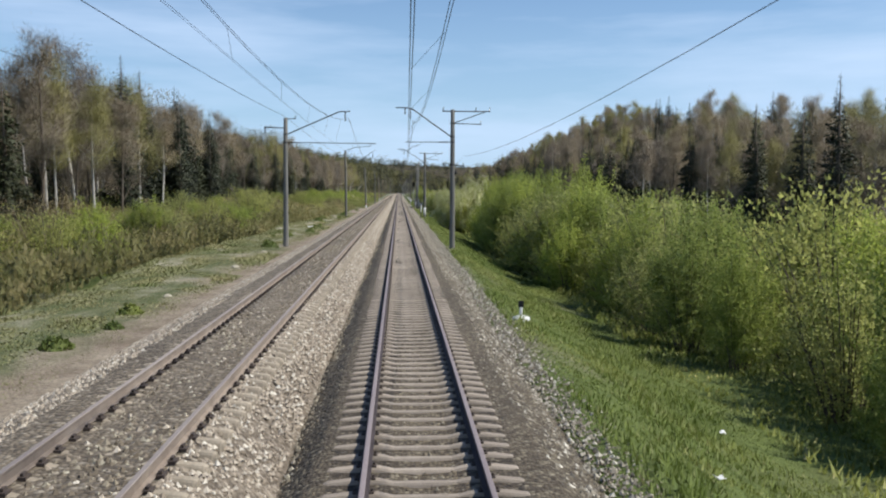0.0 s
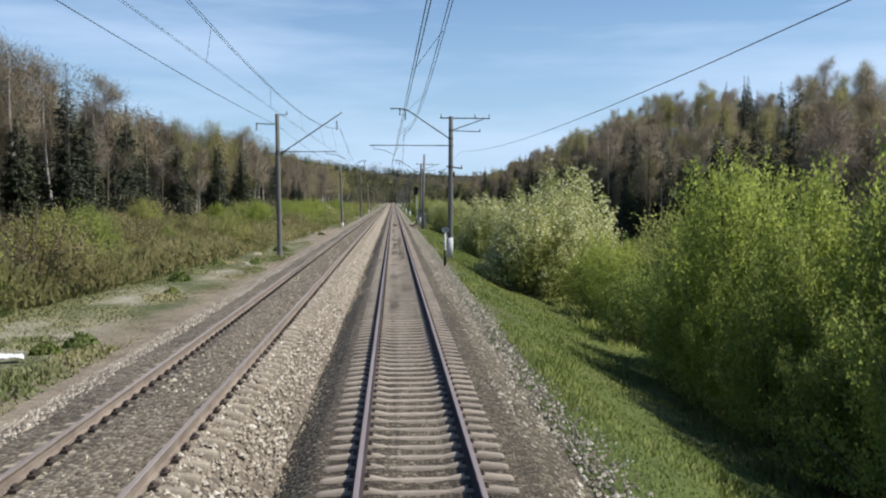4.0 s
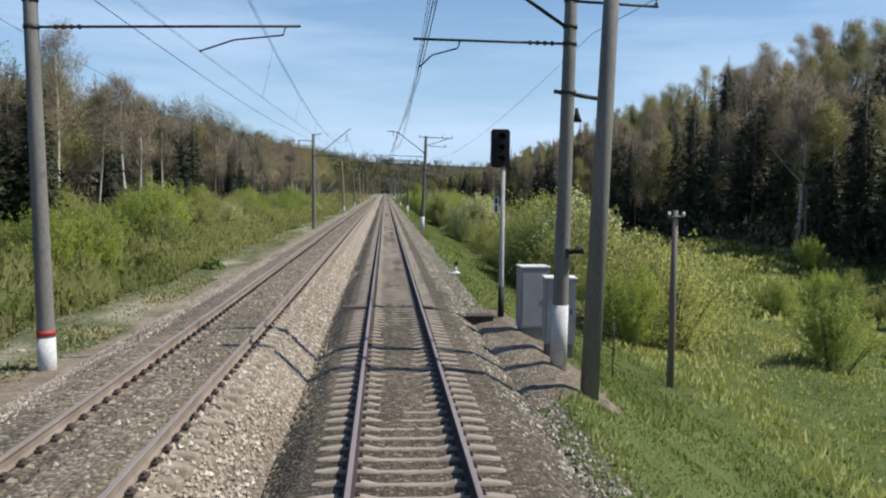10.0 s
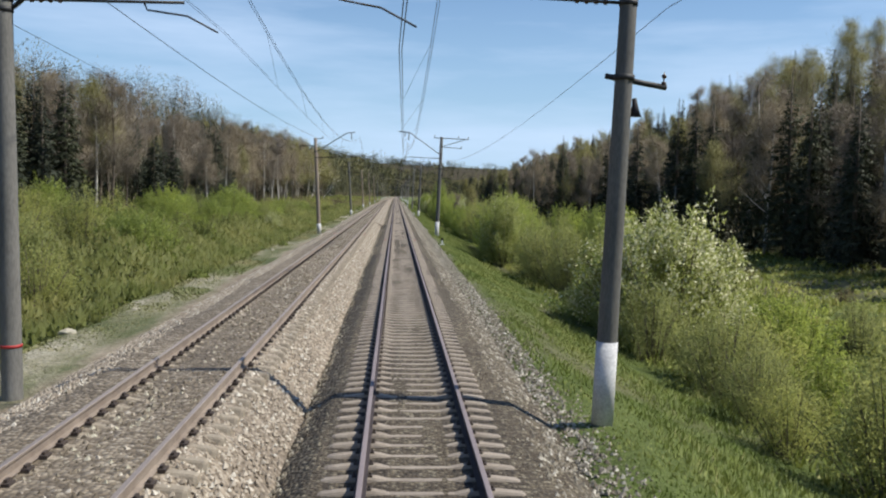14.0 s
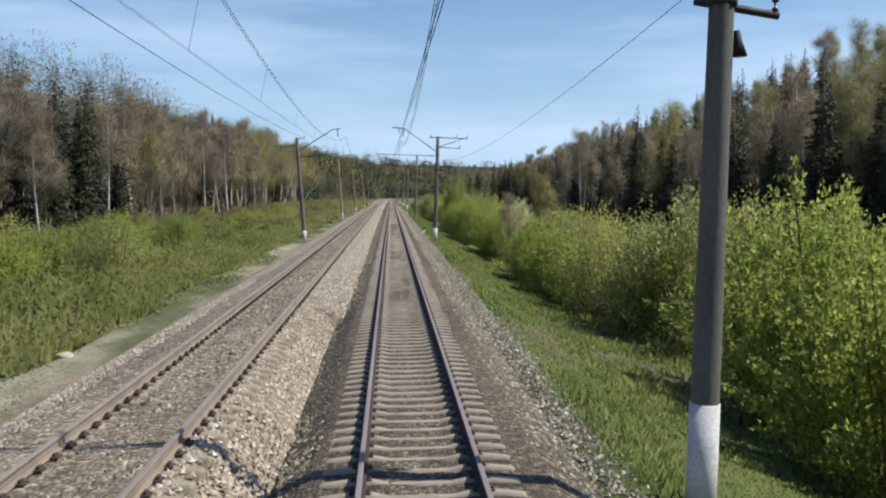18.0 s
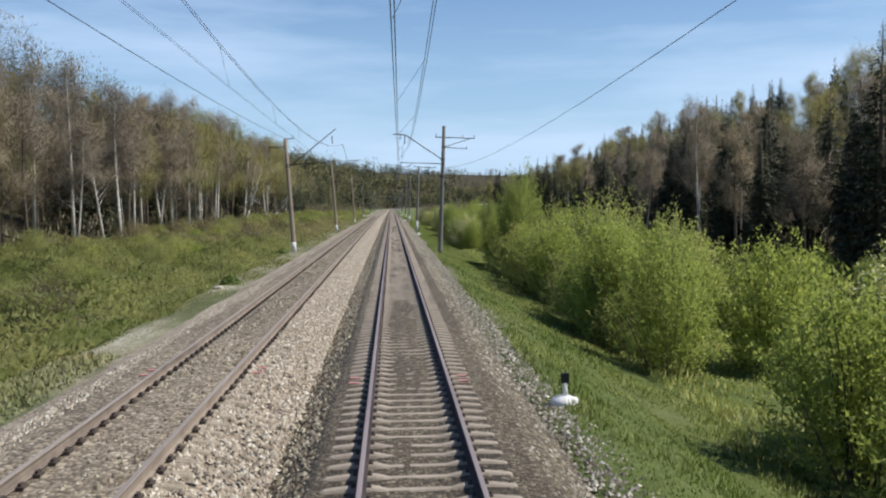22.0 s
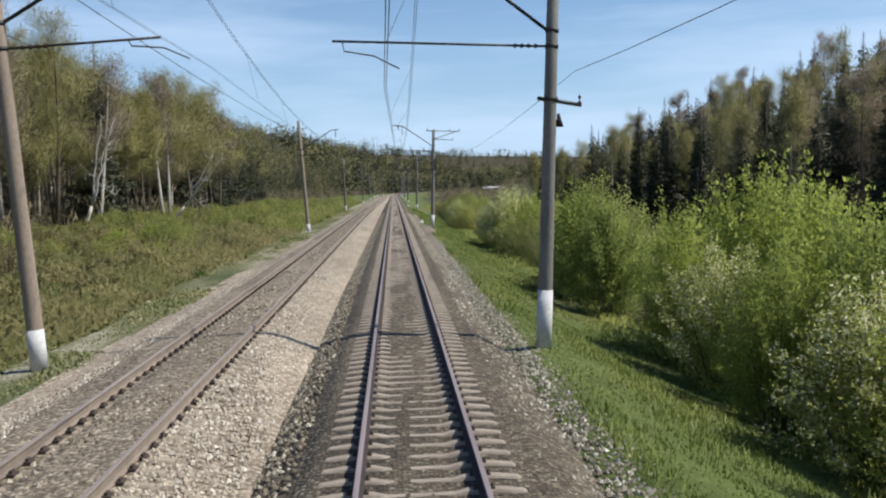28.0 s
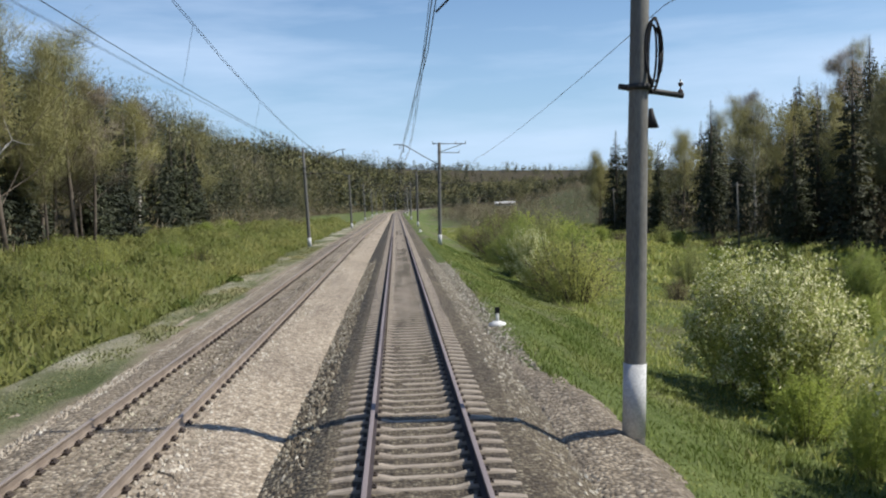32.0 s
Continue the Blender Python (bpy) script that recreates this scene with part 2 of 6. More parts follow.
GREY_BOX = surface("grey cabinet paint", (0.27, 0.28, 0.3), (0.36, 0.37, 0.385), 2, 30, 0.6, vary=0.04)
TIMBER = surface("weathered timber", (0.13, 0.11, 0.09), (0.25, 0.22, 0.19), 3, 40, 0.85, 0, 0.3, 0.005, "Object", (6, 6, 0.5))
LENS_DARK = surface("dark lens glass", (0.01, 0.01, 0.012), (0.02, 0.02, 0.022), 4, 20, 0.12)
BARK_BIRCH = surface("white birch bark", (0.32, 0.29, 0.25), (0.75, 0.72, 0.66), 3.0, 14, 0.8, 0, 0.3, 0.01, "Object", (1, 1, 0.8), vary=0.12)
BARK = surface("grey-brown bark", (0.07, 0.055, 0.042), (0.16, 0.13, 0.1), 3, 20, 0.9, 0, 0.5, 0.02, vary=0.2)
TWIG = leafy("bare twigs with young buds", [(0, (0.196, 0.167, 0.13)), (0.6, (0.242, 0.209, 0.16)), (1, (0.281, 0.249, 0.174))], 0.22, 0.16)
TWIG_GREEN = leafy("young birch leaves", [(0, (0.195, 0.182, 0.092)), (0.5, (0.243, 0.236, 0.103)), (1, (0.297, 0.302, 0.116))], 0.28, 0.16)
NEEDLE = leafy("spruce needles", [(0, (0.032, 0.042, 0.025)), (0.6, (0.044, 0.055, 0.031)), (1, (0.06, 0.072, 0.04))], 0.12, 0.2)
ASPEN = leafy("budding aspen and birch woods", [(0, (0.14, 0.135, 0.068)), (0.5, (0.182, 0.176, 0.08)), (1, (0.222, 0.222, 0.094))], 0.3, 0.1, patch=0.25)
WILLOW = leafy("fresh willow leaves", [(0, (0.22, 0.29, 0.07)), (0.5, (0.3, 0.375, 0.09)), (0.9, (0.37, 0.44, 0.12)), (1, (0.45, 0.5, 0.19))], 0.62, 0.18)
ALDER = leafy("olive shrub leaves", [(0, (0.27, 0.3, 0.105)), (0.5, (0.36, 0.395, 0.135)), (1, (0.43, 0.46, 0.17))], 0.64, 0.16)
BROWN_SHRUB = leafy("leafless brown shrub twigs", [(0, (0.14, 0.118, 0.072)), (0.6, (0.2, 0.172, 0.1)), (1, (0.23, 0.215, 0.105))], 0.28, 0.2)
THICKET = leafy("grey-brown thicket twigs", [(0, (0.149, 0.128, 0.0921)), (0.6, (0.2, 0.175, 0.119)), (1, (0.238, 0.223, 0.127))], 0.2, 0.1, patch=0.25)
BLOSSOM = leafy("white bird-cherry blossom", [(0, (0.66, 0.66, 0.408)), (1, (0.9, 0.89, 0.629))], 0.5, 0.05)
CHERRY_LEAF = leafy("pale young bird-cherry leaves", [(0, (0.258, 0.301, 0.086)), (0.5, (0.344, 0.391, 0.12)), (1, (0.43, 0.469, 0.189))], 0.6, 0.12)
GRASS_BLADE = leafy("grass blades", [(0, (0.1, 0.135, 0.036)), (0.6, (0.136, 0.182, 0.047)), (0.93, (0.172, 0.22, 0.062)), (1, (0.235, 0.24, 0.115))], 0.3, 0.1, patch=0.4)
SCRUB_BLADE = leafy("olive brown marsh scrub", [(0, (0.195, 0.185, 0.0853)), (0.5, (0.226, 0.216, 0.0953)), (1, (0.261, 0.253, 0.107))], 0.5, 0.1, patch=0.35)
SCRUB_GREEN = leafy("green marsh scrub", [(0, (0.167, 0.185, 0.0616)), (0.5, (0.199, 0.222, 0.0739)), (1, (0.234, 0.259, 0.0862))], 0.5, 0.1, patch=0.35)
VERGE_BLADE = leafy("grey-green verge grass", [(0, (0.13, 0.15, 0.06)), (0.6, (0.19, 0.205, 0.1)), (1, (0.3, 0.295, 0.18))], 0.3, 0.1, patch=0.4)
MEADOW_BLADE = leafy("meadow grass", [(0, (0.15, 0.185, 0.0467)), (0.5, (0.24, 0.28, 0.0723)), (0.9, (0.31, 0.34, 0.106)), (1, (0.4, 0.38, 0.178))], 0.38, 0.1, patch=0.3)

# ---- geometry helpers ----


def mesh_of(name, verts, faces, *mats):
    me = bpy.data.meshes.new(name)
    me.from_pydata(np.asarray(verts, float).tolist(), [], [list(map(int, f)) for f in faces])
    for m in mats:
        me.materials.append(m)
    return me


def part(name, data, material, parent, label="", at=None):
    """Links a bmesh or mesh as one object under a thing or a part."""
    if isinstance(data, bmesh.types.BMesh):
        me = bpy.data.meshes.new(name)
        data.to_mesh(me)
        data.free()
    else:
        me = data
    if material and not me.materials:
        me.materials.append(material)
    ob = new(name, me)
    ob.parent = parent
    if at is not None:
        ob.matrix_basis = at
    if label:
        ob["label"] = label
    return ob


def thing(name, at, label, category, group="", kind=""):
    ob = new(name)
    ob.empty_display_size = 0.3
    ob.matrix_basis = at if isinstance(at, Matrix) else Matrix.Translation(at)
    return tagged(ob, label, category, group, kind)


def smooth(me):
    me.polygons.foreach_set("use_smooth", [True] * len(me.polygons))
    return me


def tube(points, radii, sides=8, cap=True):
    """A tube through points; returns vertices and faces."""
    pts = [Vector(p) for p in points]
    radii = radii if hasattr(radii, "__len__") else [radii] * len(pts)
    vs, fs = [], []
    for i, p in enumerate(pts):
        d = (pts[min(i + 1, len(pts) - 1)] - pts[max(i - 1, 0)]).normalized()
        ref = Vector((0, 0, 1)) if abs(d.z) < 0.9 else Vector((0, 1, 0))
        a = d.cross(ref).normalized()
        b = d.cross(a)
        for k in range(sides):
            w = 2 * math.pi * k / sides
            vs.append(p + radii[i] * (math.cos(w) * a + math.sin(w) * b))
    for i in range(len(pts) - 1):
        for k in range(sides):
            j = (k + 1) % sides
            fs.append((i * sides + k, (i + 1) * sides + k, (i + 1) * sides + j, i * sides + j))
    if cap:
        fs.append(tuple(range(sides)))
        fs.append(tuple(range((len(pts) - 1) * sides, len(pts) * sides))[::-1])
    return [tuple(v) for v in vs], fs


def joined(*pieces):
    vs, fs = [], []
    for v, f in pieces:
        k = len(vs)
        vs += list(v)
        fs += [tuple(i + k for i in q) for q in f]
    return vs, fs


def box(x0, y0, z0, x1, y1, z1, bevel=0.0):
    bm = bmesh.new()
    bmesh.ops.create_cube(bm, size=1)
    for v in bm.verts:
        v.co = ((x0 + x1) / 2 + v.co.x * (x1 - x0), (y0 + y1) / 2 + v.co.y * (y1 - y0), (z0 + z1) / 2 + v.co.z * (z1 - z0))
    if bevel:
        bmesh.ops.bevel(bm, geom=bm.edges[:], offset=bevel, segments=2, affect="EDGES")
    return bm


# ---- the line and the lie of the land ----
CURVE_FROM, RADIUS, TRACK_END, TRACK_START = 960.0, 1300.0, 1240.0, -60.0


def left_x(y):
    """Centre line of the second track, which swings away from ours towards the end and back again."""
    return np.interp(y, [-60, 340, 400, 470, 555, 610, 690, 830], [-4.08, -4.08, -4.3, -4.55, -4.88, -5.08, -5.1, -4.2])


def left_z(y):
    """Rail head of the second track."""
    return np.interp(y, [-60, 340, 400, 470, 555, 610, 690], [0.44, 0.42, 0.32, 0.22, 0.06, -0.04, -0.06])


def trough(y):
    """Bottom of the hollow between the two beds."""
    return np.interp(y, [-60, 300, 470, 570, 690, 830], [-2.05, -2.05, -2.3, -2.4, -2.4, -2.1])



def bend(y):
    """How far the line has swung to the right at y."""
    d = np.maximum(np.asarray(y, float) - CURVE_FROM, 0)
    return d * d / (2 * RADIUS)


PROFILE_X = [-2500, -600, -250, -110, -60, -42, -28, -15, -11.5, -9.4, -7.6, -6.4, -5.5, 0, 2.2, 2.7, 3.6, 4.8, 7, 9.2, 14, 25, 44, 58, 100, 250, 600, 2500]
PROFILE_Z = [60, 44, 28, 7, 0.8, -0.9, -1.5, -1.4, -1.0, -0.6, -0.52, -0.5, -0.9, -1.1, -0.95, -0.72, -0.6, -1.15, -2.3, -2.9, -3.4, -3.6, -3.4, -1.6, 10, 12, 30, 60]


def wobble(x, y):
    return (np.sin(x * 0.9 + 1.3 * np.sin(y * 0.21)) * np.sin(y * 0.37 + 0.7) + 0.6 * np.sin(x * 2.3 + y * 0.9) * np.sin(y * 1.1 - x * 0.4)) * 0.5


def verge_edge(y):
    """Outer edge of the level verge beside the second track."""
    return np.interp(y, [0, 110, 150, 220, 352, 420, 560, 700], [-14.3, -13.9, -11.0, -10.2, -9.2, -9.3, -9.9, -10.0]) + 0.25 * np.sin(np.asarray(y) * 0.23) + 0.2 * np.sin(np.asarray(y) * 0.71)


def eased(v, a, b):
    s = np.clip((v - a) / (b - a), 0, 1)
    return s * s * (3 - 2 * s)


def land(x, y):
    x, y = np.asarray(x, float), np.asarray(y, float)
    u = x - bend(y)
    z = np.interp(u, PROFILE_X, PROFILE_Z)
    out = np.clip((verge_edge(y) - u) / 1.3, 0, 1)
    z = np.where((u < -7.6) & (u > -28), -0.53 * (1 - out) + np.minimum(z, -1.25) * out, z)
    z = z + eased(-u, 44, 95) * np.interp(y, [0, 150, 230, 330, 400, 530, 650, 825, 1000, 1250, 1500], [4, 7, 10, 12, 14, 17, 21, 23, 25, 25, 6])
    z = z + eased(u, 46, 95) * np.interp(y, [0, 120, 182, 340, 474, 560, 720, 800, 880], [-4, -4, -2, 11, 12, 8, 5, 5, 0])
    rough = np.clip((np.abs(u + 2.2) - 6.2) / 12, 0, 1)
    z = z + wobble(x * 0.35, y * 0.35) * 0.9 * rough + wobble(x, y) * 0.16 * rough
    z = z + 0.11 * wobble(x * 0.7 + 2, y * 0.55) * np.clip((u - 3.8) / 1.5, 0, 1) * np.clip((10 - u) / 2, 0, 1)  # hummocks on the bank
    s = np.clip((y - 1240) / 380, 0, 1)
    return z + (16 - 9 * np.clip((u + 30) / 190, 0, 1) + 3.5 * np.sin(u * 0.021 + 1) + 2 * np.sin(u * 0.057)) * s * s * (3 - 2 * s)


def sheet(name, xs, ys, height, mats, shift=True):
    X, Y = np.meshgrid(np.asarray(xs, float), np.asarray(ys, float))
    if shift:
        X = X + bend(Y)
    Z = height(X, Y)
    n = len(xs)
    i, j = np.meshgrid(np.arange(n - 1), np.arange(len(ys) - 1))
    a = (j * n + i).ravel()
    return smooth(mesh_of(name, np.stack([X, Y, Z], -1).reshape(-1, 3), np.stack([a, a + 1, a + n + 1, a + n], 1), *mats))


def ground_material():
    """Meadow, dry verge and forest floor, told apart by drifting noise and by how far they lie from the line."""
    m, n, l, p = nodes_of("meadow and verge soil")
    big, mid, fine = noise_at(n, l, 0.06, 4, 0.6, "World"), noise_at(n, l, 0.7, 5, 0.65, "World"), noise_at(n, l, 9.0, 4, 0.7, "World")
    green = ramp(n, [(0.25, (0.075, 0.1, 0.03)), (0.55, (0.12, 0.155, 0.046)), (0.8, (0.16, 0.19, 0.07))])
    l.new(mid.outputs["Fac"], green.inputs["Fac"])
    dry = ramp(n, [(0.3, (0.11, 0.09, 0.055)), (0.7, (0.24, 0.215, 0.15))])
    l.new(mid.outputs["Fac"], dry.inputs["Fac"])
    pick = ramp(n, [(0.52, (0, 0, 0)), (0.68, (1, 1, 1))])
    l.new(big.outputs["Fac"], pick.inputs["Fac"])
    c = mixed(n, l, green.outputs["Color"], dry.outputs["Color"], pick.outputs["Color"])
    sand = ramp(n, [(0.3, (0.19, 0.148, 0.108)), (0.7, (0.38, 0.322, 0.245))])
    l.new(mid.outputs["Fac"], sand.inputs["Fac"])
    g, s = n.new("ShaderNodeNewGeometry"), n.new("ShaderNodeSeparateXYZ")
    l.new(g.outputs["Position"], s.inputs["Vector"])
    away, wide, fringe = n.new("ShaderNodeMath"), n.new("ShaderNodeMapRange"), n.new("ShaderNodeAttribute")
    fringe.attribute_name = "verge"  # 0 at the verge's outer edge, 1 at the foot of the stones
    away.operation, away.inputs[1].default_value = "SUBTRACT", 181.0
    bare = n.new("ShaderNodeMath")
    bare.operation = "ABSOLUTE"
    l.new(s.outputs["Y"], away.inputs[0])
    l.new(away.outputs["Value"], bare.inputs[0])
    l.new(bare.outputs["Value"], wide.inputs["Value"])  # a bare sandy place beside the line
    wide.inputs["From Min"].default_value, wide.inputs["From Max"].default_value = 14, 27
    wide.inputs["To Min"].default_value, wide.inputs["To Max"].default_value = 0.55, 0
    drift = noise_at(n, l, 0.3, 5, 0.65, "World", (1, 0.45, 1))
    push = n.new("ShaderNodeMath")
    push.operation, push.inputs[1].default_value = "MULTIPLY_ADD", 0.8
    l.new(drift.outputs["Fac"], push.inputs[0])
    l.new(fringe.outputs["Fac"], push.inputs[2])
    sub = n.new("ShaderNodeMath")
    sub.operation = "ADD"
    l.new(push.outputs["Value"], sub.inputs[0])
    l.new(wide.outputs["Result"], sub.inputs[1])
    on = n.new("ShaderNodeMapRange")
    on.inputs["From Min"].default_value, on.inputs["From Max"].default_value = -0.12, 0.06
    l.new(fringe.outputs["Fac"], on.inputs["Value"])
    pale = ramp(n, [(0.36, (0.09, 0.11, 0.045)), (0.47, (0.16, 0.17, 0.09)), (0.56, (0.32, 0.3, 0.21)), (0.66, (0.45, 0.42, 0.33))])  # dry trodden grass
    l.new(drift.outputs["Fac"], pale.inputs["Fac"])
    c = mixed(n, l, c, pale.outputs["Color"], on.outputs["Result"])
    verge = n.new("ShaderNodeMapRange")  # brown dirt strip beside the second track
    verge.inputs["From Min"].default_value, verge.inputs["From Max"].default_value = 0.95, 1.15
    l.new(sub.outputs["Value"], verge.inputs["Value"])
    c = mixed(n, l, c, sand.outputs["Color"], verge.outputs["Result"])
    shade = n.new("ShaderNodeAttribute")
    shade.attribute_name = "woods"
    litter_floor = ramp(n, [(0.3, (0.035, 0.03, 0.018)), (0.7, (0.085, 0.07, 0.042))])  # needles and old leaves
    l.new(mid.outputs["Fac"], litter_floor.inputs["Fac"])
    c = mixed(n, l, c, litter_floor.outputs["Color"], shade.outputs["Fac"])
    f = ramp(n, [(0.3, (0.55, 0.55, 0.55)), (0.7, (1.25, 1.25, 1.25))])
    l.new(fine.outputs["Fac"], f.inputs["Fac"])
    c = mixed(n, l, c, f.outputs["Color"], 0.9, "MULTIPLY")
    l.new(c, p.inputs["Base Color"])
    p.inputs["Roughness"].default_value = 0.95
    p.inputs["Specular IOR Level"].default_value = 0.15
    bumped(n, l, p, fine.outputs["Fac"], 0.9, 0.12)
    return m


GROUND = ground_material()
gx = sorted(set([float(v) for v in PROFILE_X] + list(np.arange(-42, -17, 1.5)) + list(np.arange(-16.5, -6.9, 0.5)) + list(np.arange(3, 44, 1.0)) + [-2000, -1500, -1000, -800, -450, -350, -180, -140, -85, -70, 50, 70, 85, 130, 180, 350, 450, 800, 1000, 1500, 2000]))
gy = list(np.arange(-400, -60, 40.0)) + list(np.arange(-60, 760, 2.0)) + list(np.arange(760, 1300, 10.0)) + list(np.arange(1300, 1700, 25.0)) + [1700, 1800, 2000, 2400, 3000, 4000]
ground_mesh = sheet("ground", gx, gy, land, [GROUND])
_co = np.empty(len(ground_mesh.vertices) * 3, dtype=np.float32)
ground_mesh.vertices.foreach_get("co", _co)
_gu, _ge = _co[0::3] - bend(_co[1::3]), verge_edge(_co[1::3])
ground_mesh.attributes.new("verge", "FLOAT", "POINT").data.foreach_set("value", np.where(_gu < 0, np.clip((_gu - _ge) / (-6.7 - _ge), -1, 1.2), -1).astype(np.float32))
_gy = _co[1::3]
_floor = np.maximum(eased(-_gu, 36, 44), eased(_gu, 46, 54) * (1 - eased(_gy, 780, 830)))
_floor = np.maximum(_floor, 0.6 * eased(_gu, 10, 22) * eased(_gy, 770, 830))
_floor = np.maximum(_floor, eased(_gy, 1250, 1275) * ~((_co[0::3] > 62) & (_co[0::3] < 130) & (_gy < 1345)))
ground_mesh.attributes.new("woods", "FLOAT", "POINT").data.foreach_set("value", _floor.astype(np.float32))
ground = tagged(new("ground", ground_mesh), "grassy embankment, scrub meadow and sandy verge along the line", "ground", kind="structure")

# ---- ballast beds ----
LINE_Y = list(np.arange(TRACK_START, 760, 1.0)) + list(np.arange(760, TRACK_END + 1, 5.0))


MID_FILL = 95.0  # from here on the stones lie higher between our rails


def bed(name, section, label, mats, middle=False):
    xs = [s[0] for s in section]
    zs = [s[1] for s in section]

    def height(X, Y):
        u = X - bend(Y)
        loose = np.interp(u, [xs[0], xs[0] + 0.3, xs[-1] - 0.3, xs[-1]], [1, 0.5, 0.5, 1])
        fill = np.clip((Y - MID_FILL) / 12, 0, 1) * (np.clip(0.5 - np.abs(u), 0, 0.3) / 0.3) if middle else 0
        return np.interp(u, xs, zs) + fill * (0.024 + 0.034 * wobble(X * 1.2 + 5, Y * 0.3)) + loose * 0.05 * (wobble(X * 2.1, Y * 1.7) + 0.7 * wobble(X * 5.3 + 3, Y * 4.1))

    fine = sorted(set(xs + [round((a * (4 - k) + b * k) / 4, 3) for a, b in zip(xs, xs[1:]) for k in (1, 2, 3) if b - a > 0.25]))
    me = sheet(name, fine, LINE_Y, height, mats)
    across = [(p + q) / 2 for p, q in zip(fine, fine[1:])]
    if len(mats) > 1:  # oil and brake dust along the rails
        me.polygons.foreach_set("material_index", [int(0.42 < abs(across[i % len(across)]) < 1.36) for i in range(len(me.polygons))])
    return tagged(new(name, me), label, "ballast", kind="structure"), me


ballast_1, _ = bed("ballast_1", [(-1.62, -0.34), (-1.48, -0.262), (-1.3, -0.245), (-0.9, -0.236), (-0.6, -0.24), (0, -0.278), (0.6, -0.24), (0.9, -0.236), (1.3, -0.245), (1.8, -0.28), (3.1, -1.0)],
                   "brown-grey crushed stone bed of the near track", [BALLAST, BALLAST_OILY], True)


def moving_bed(name, columns, label, material, edge=None):
    """A bed whose section shifts with the second track; columns give place and height at every y."""
    Y = np.asarray(LINE_Y, float)
    X = np.stack([c[0](Y) for c in columns], 1)
    Z = np.stack([c[1](Y) for c in columns], 1)
    k = 4  # finer steps between the columns
    f = np.arange(k * (len(columns) - 1) + 1) / k
    i0 = np.minimum(f.astype(int), len(columns) - 2)
    w = f - i0
    X = X[:, i0] * (1 - w) + X[:, i0 + 1] * w
    Z = Z[:, i0] * (1 - w) + Z[:, i0 + 1] * w
    YY = np.repeat(Y[:, None], len(f), 1)
    Z = Z + 0.035 * (wobble(X * 2.1, YY * 1.7) + 0.8 * wobble(X * 5.3 + 3, YY * 4.1))
    X = X + 0.07 * wobble(X * 0.7 + 2, YY * 0.6) + bend(YY)
    n = len(f)
    a = (np.arange(len(Y) - 1)[:, None] * n + np.arange(n - 1)[None]).ravel()
    me = smooth(mesh_of(name, np.stack([X, YY, Z], -1).reshape(-1, 3), np.stack([a, a + 1, a + n + 1, a + n], 1), material))
    if edge:  # freshly tipped stone along the outer foot
        me.materials.append(edge)
        me.polygons.foreach_set("material_index", [int(i % (n - 1) < 10) for i in range(len(me.polygons))])
    return tagged(new(name, me), label, "ballast", kind="structure")


def beside(dx):
    return lambda y: left_x(y) + dx


def over_rail(dz):
    return lambda y: left_z(y) + dz


def level(z):
    return lambda y: np.full(np.shape(y), z)


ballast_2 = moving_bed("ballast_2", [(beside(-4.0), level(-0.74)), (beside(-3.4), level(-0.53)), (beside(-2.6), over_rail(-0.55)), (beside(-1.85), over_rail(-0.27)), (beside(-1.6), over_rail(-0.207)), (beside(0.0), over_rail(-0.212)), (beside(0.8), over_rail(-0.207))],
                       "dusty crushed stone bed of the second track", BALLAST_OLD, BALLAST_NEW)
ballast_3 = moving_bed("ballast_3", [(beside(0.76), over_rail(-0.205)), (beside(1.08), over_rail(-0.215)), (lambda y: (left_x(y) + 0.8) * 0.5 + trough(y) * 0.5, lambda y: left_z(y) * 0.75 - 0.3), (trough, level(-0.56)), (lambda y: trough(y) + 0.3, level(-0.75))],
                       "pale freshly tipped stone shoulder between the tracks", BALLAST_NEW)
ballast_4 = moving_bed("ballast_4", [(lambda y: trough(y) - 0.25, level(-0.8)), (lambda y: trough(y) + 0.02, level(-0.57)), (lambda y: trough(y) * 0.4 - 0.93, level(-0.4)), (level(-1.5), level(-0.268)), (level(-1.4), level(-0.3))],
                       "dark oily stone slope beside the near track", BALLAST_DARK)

# ---- rails and sleepers ----
RAIL_SECTION = [(-0.075, -0.18), (0.075, -0.18), (0.075, -0.168), (0.012, -0.15), (0.01, -0.05), (0.036, -0.038), (0.037, -0.008), (0.028, 0.0), (-0.028, 0.0), (-0.037, -0.008), (-0.036, -0.038), (-0.01, -0.05), (-0.012, -0.15), (-0.075, -0.168)]
RAIL_Y = list(np.arange(TRACK_START, 960, 20.0)) + list(np.arange(960, TRACK_END + 1, 8.0))
GAUGE = 1.595  # between the rail heads' middles


def rail(name, cx, cz, x, label, side, head, group):
    k = len(RAIL_SECTION)
    vs = [(float(cx(y)) + x + float(bend(y)) + a, y, float(cz(y)) + b) for y in RAIL_Y for a, b in RAIL_SECTION]
    t = thing(name, (0, 0, 0), label, "rail", group)
    for piece, picked in (("rail_head", (5, 6, 7, 8, 9)), ("rail_web", (10, 11, 12, 1, 2, 3, 4)), ("rail_foot", (13, 0))):
        fs = [(i * k + j, i * k + (j + 1) % k, (i + 1) * k + (j + 1) % k, (i + 1) * k + j) for i in range(len(RAIL_Y) - 1) for j in picked]
        used = sorted(set(v for f in fs for v in f))
        place = {v: n for n, v in enumerate(used)}
        me = mesh_of(piece, [vs[v] for v in used], [tuple(place[v] for v in f) for f in fs], side, head)
        for p in me.polygons:
            if piece == "rail_head" and picked[p.index % len(picked)] in (6, 7, 8):
                p.material_index = 1
        part(piece, me, None, t)
    return t


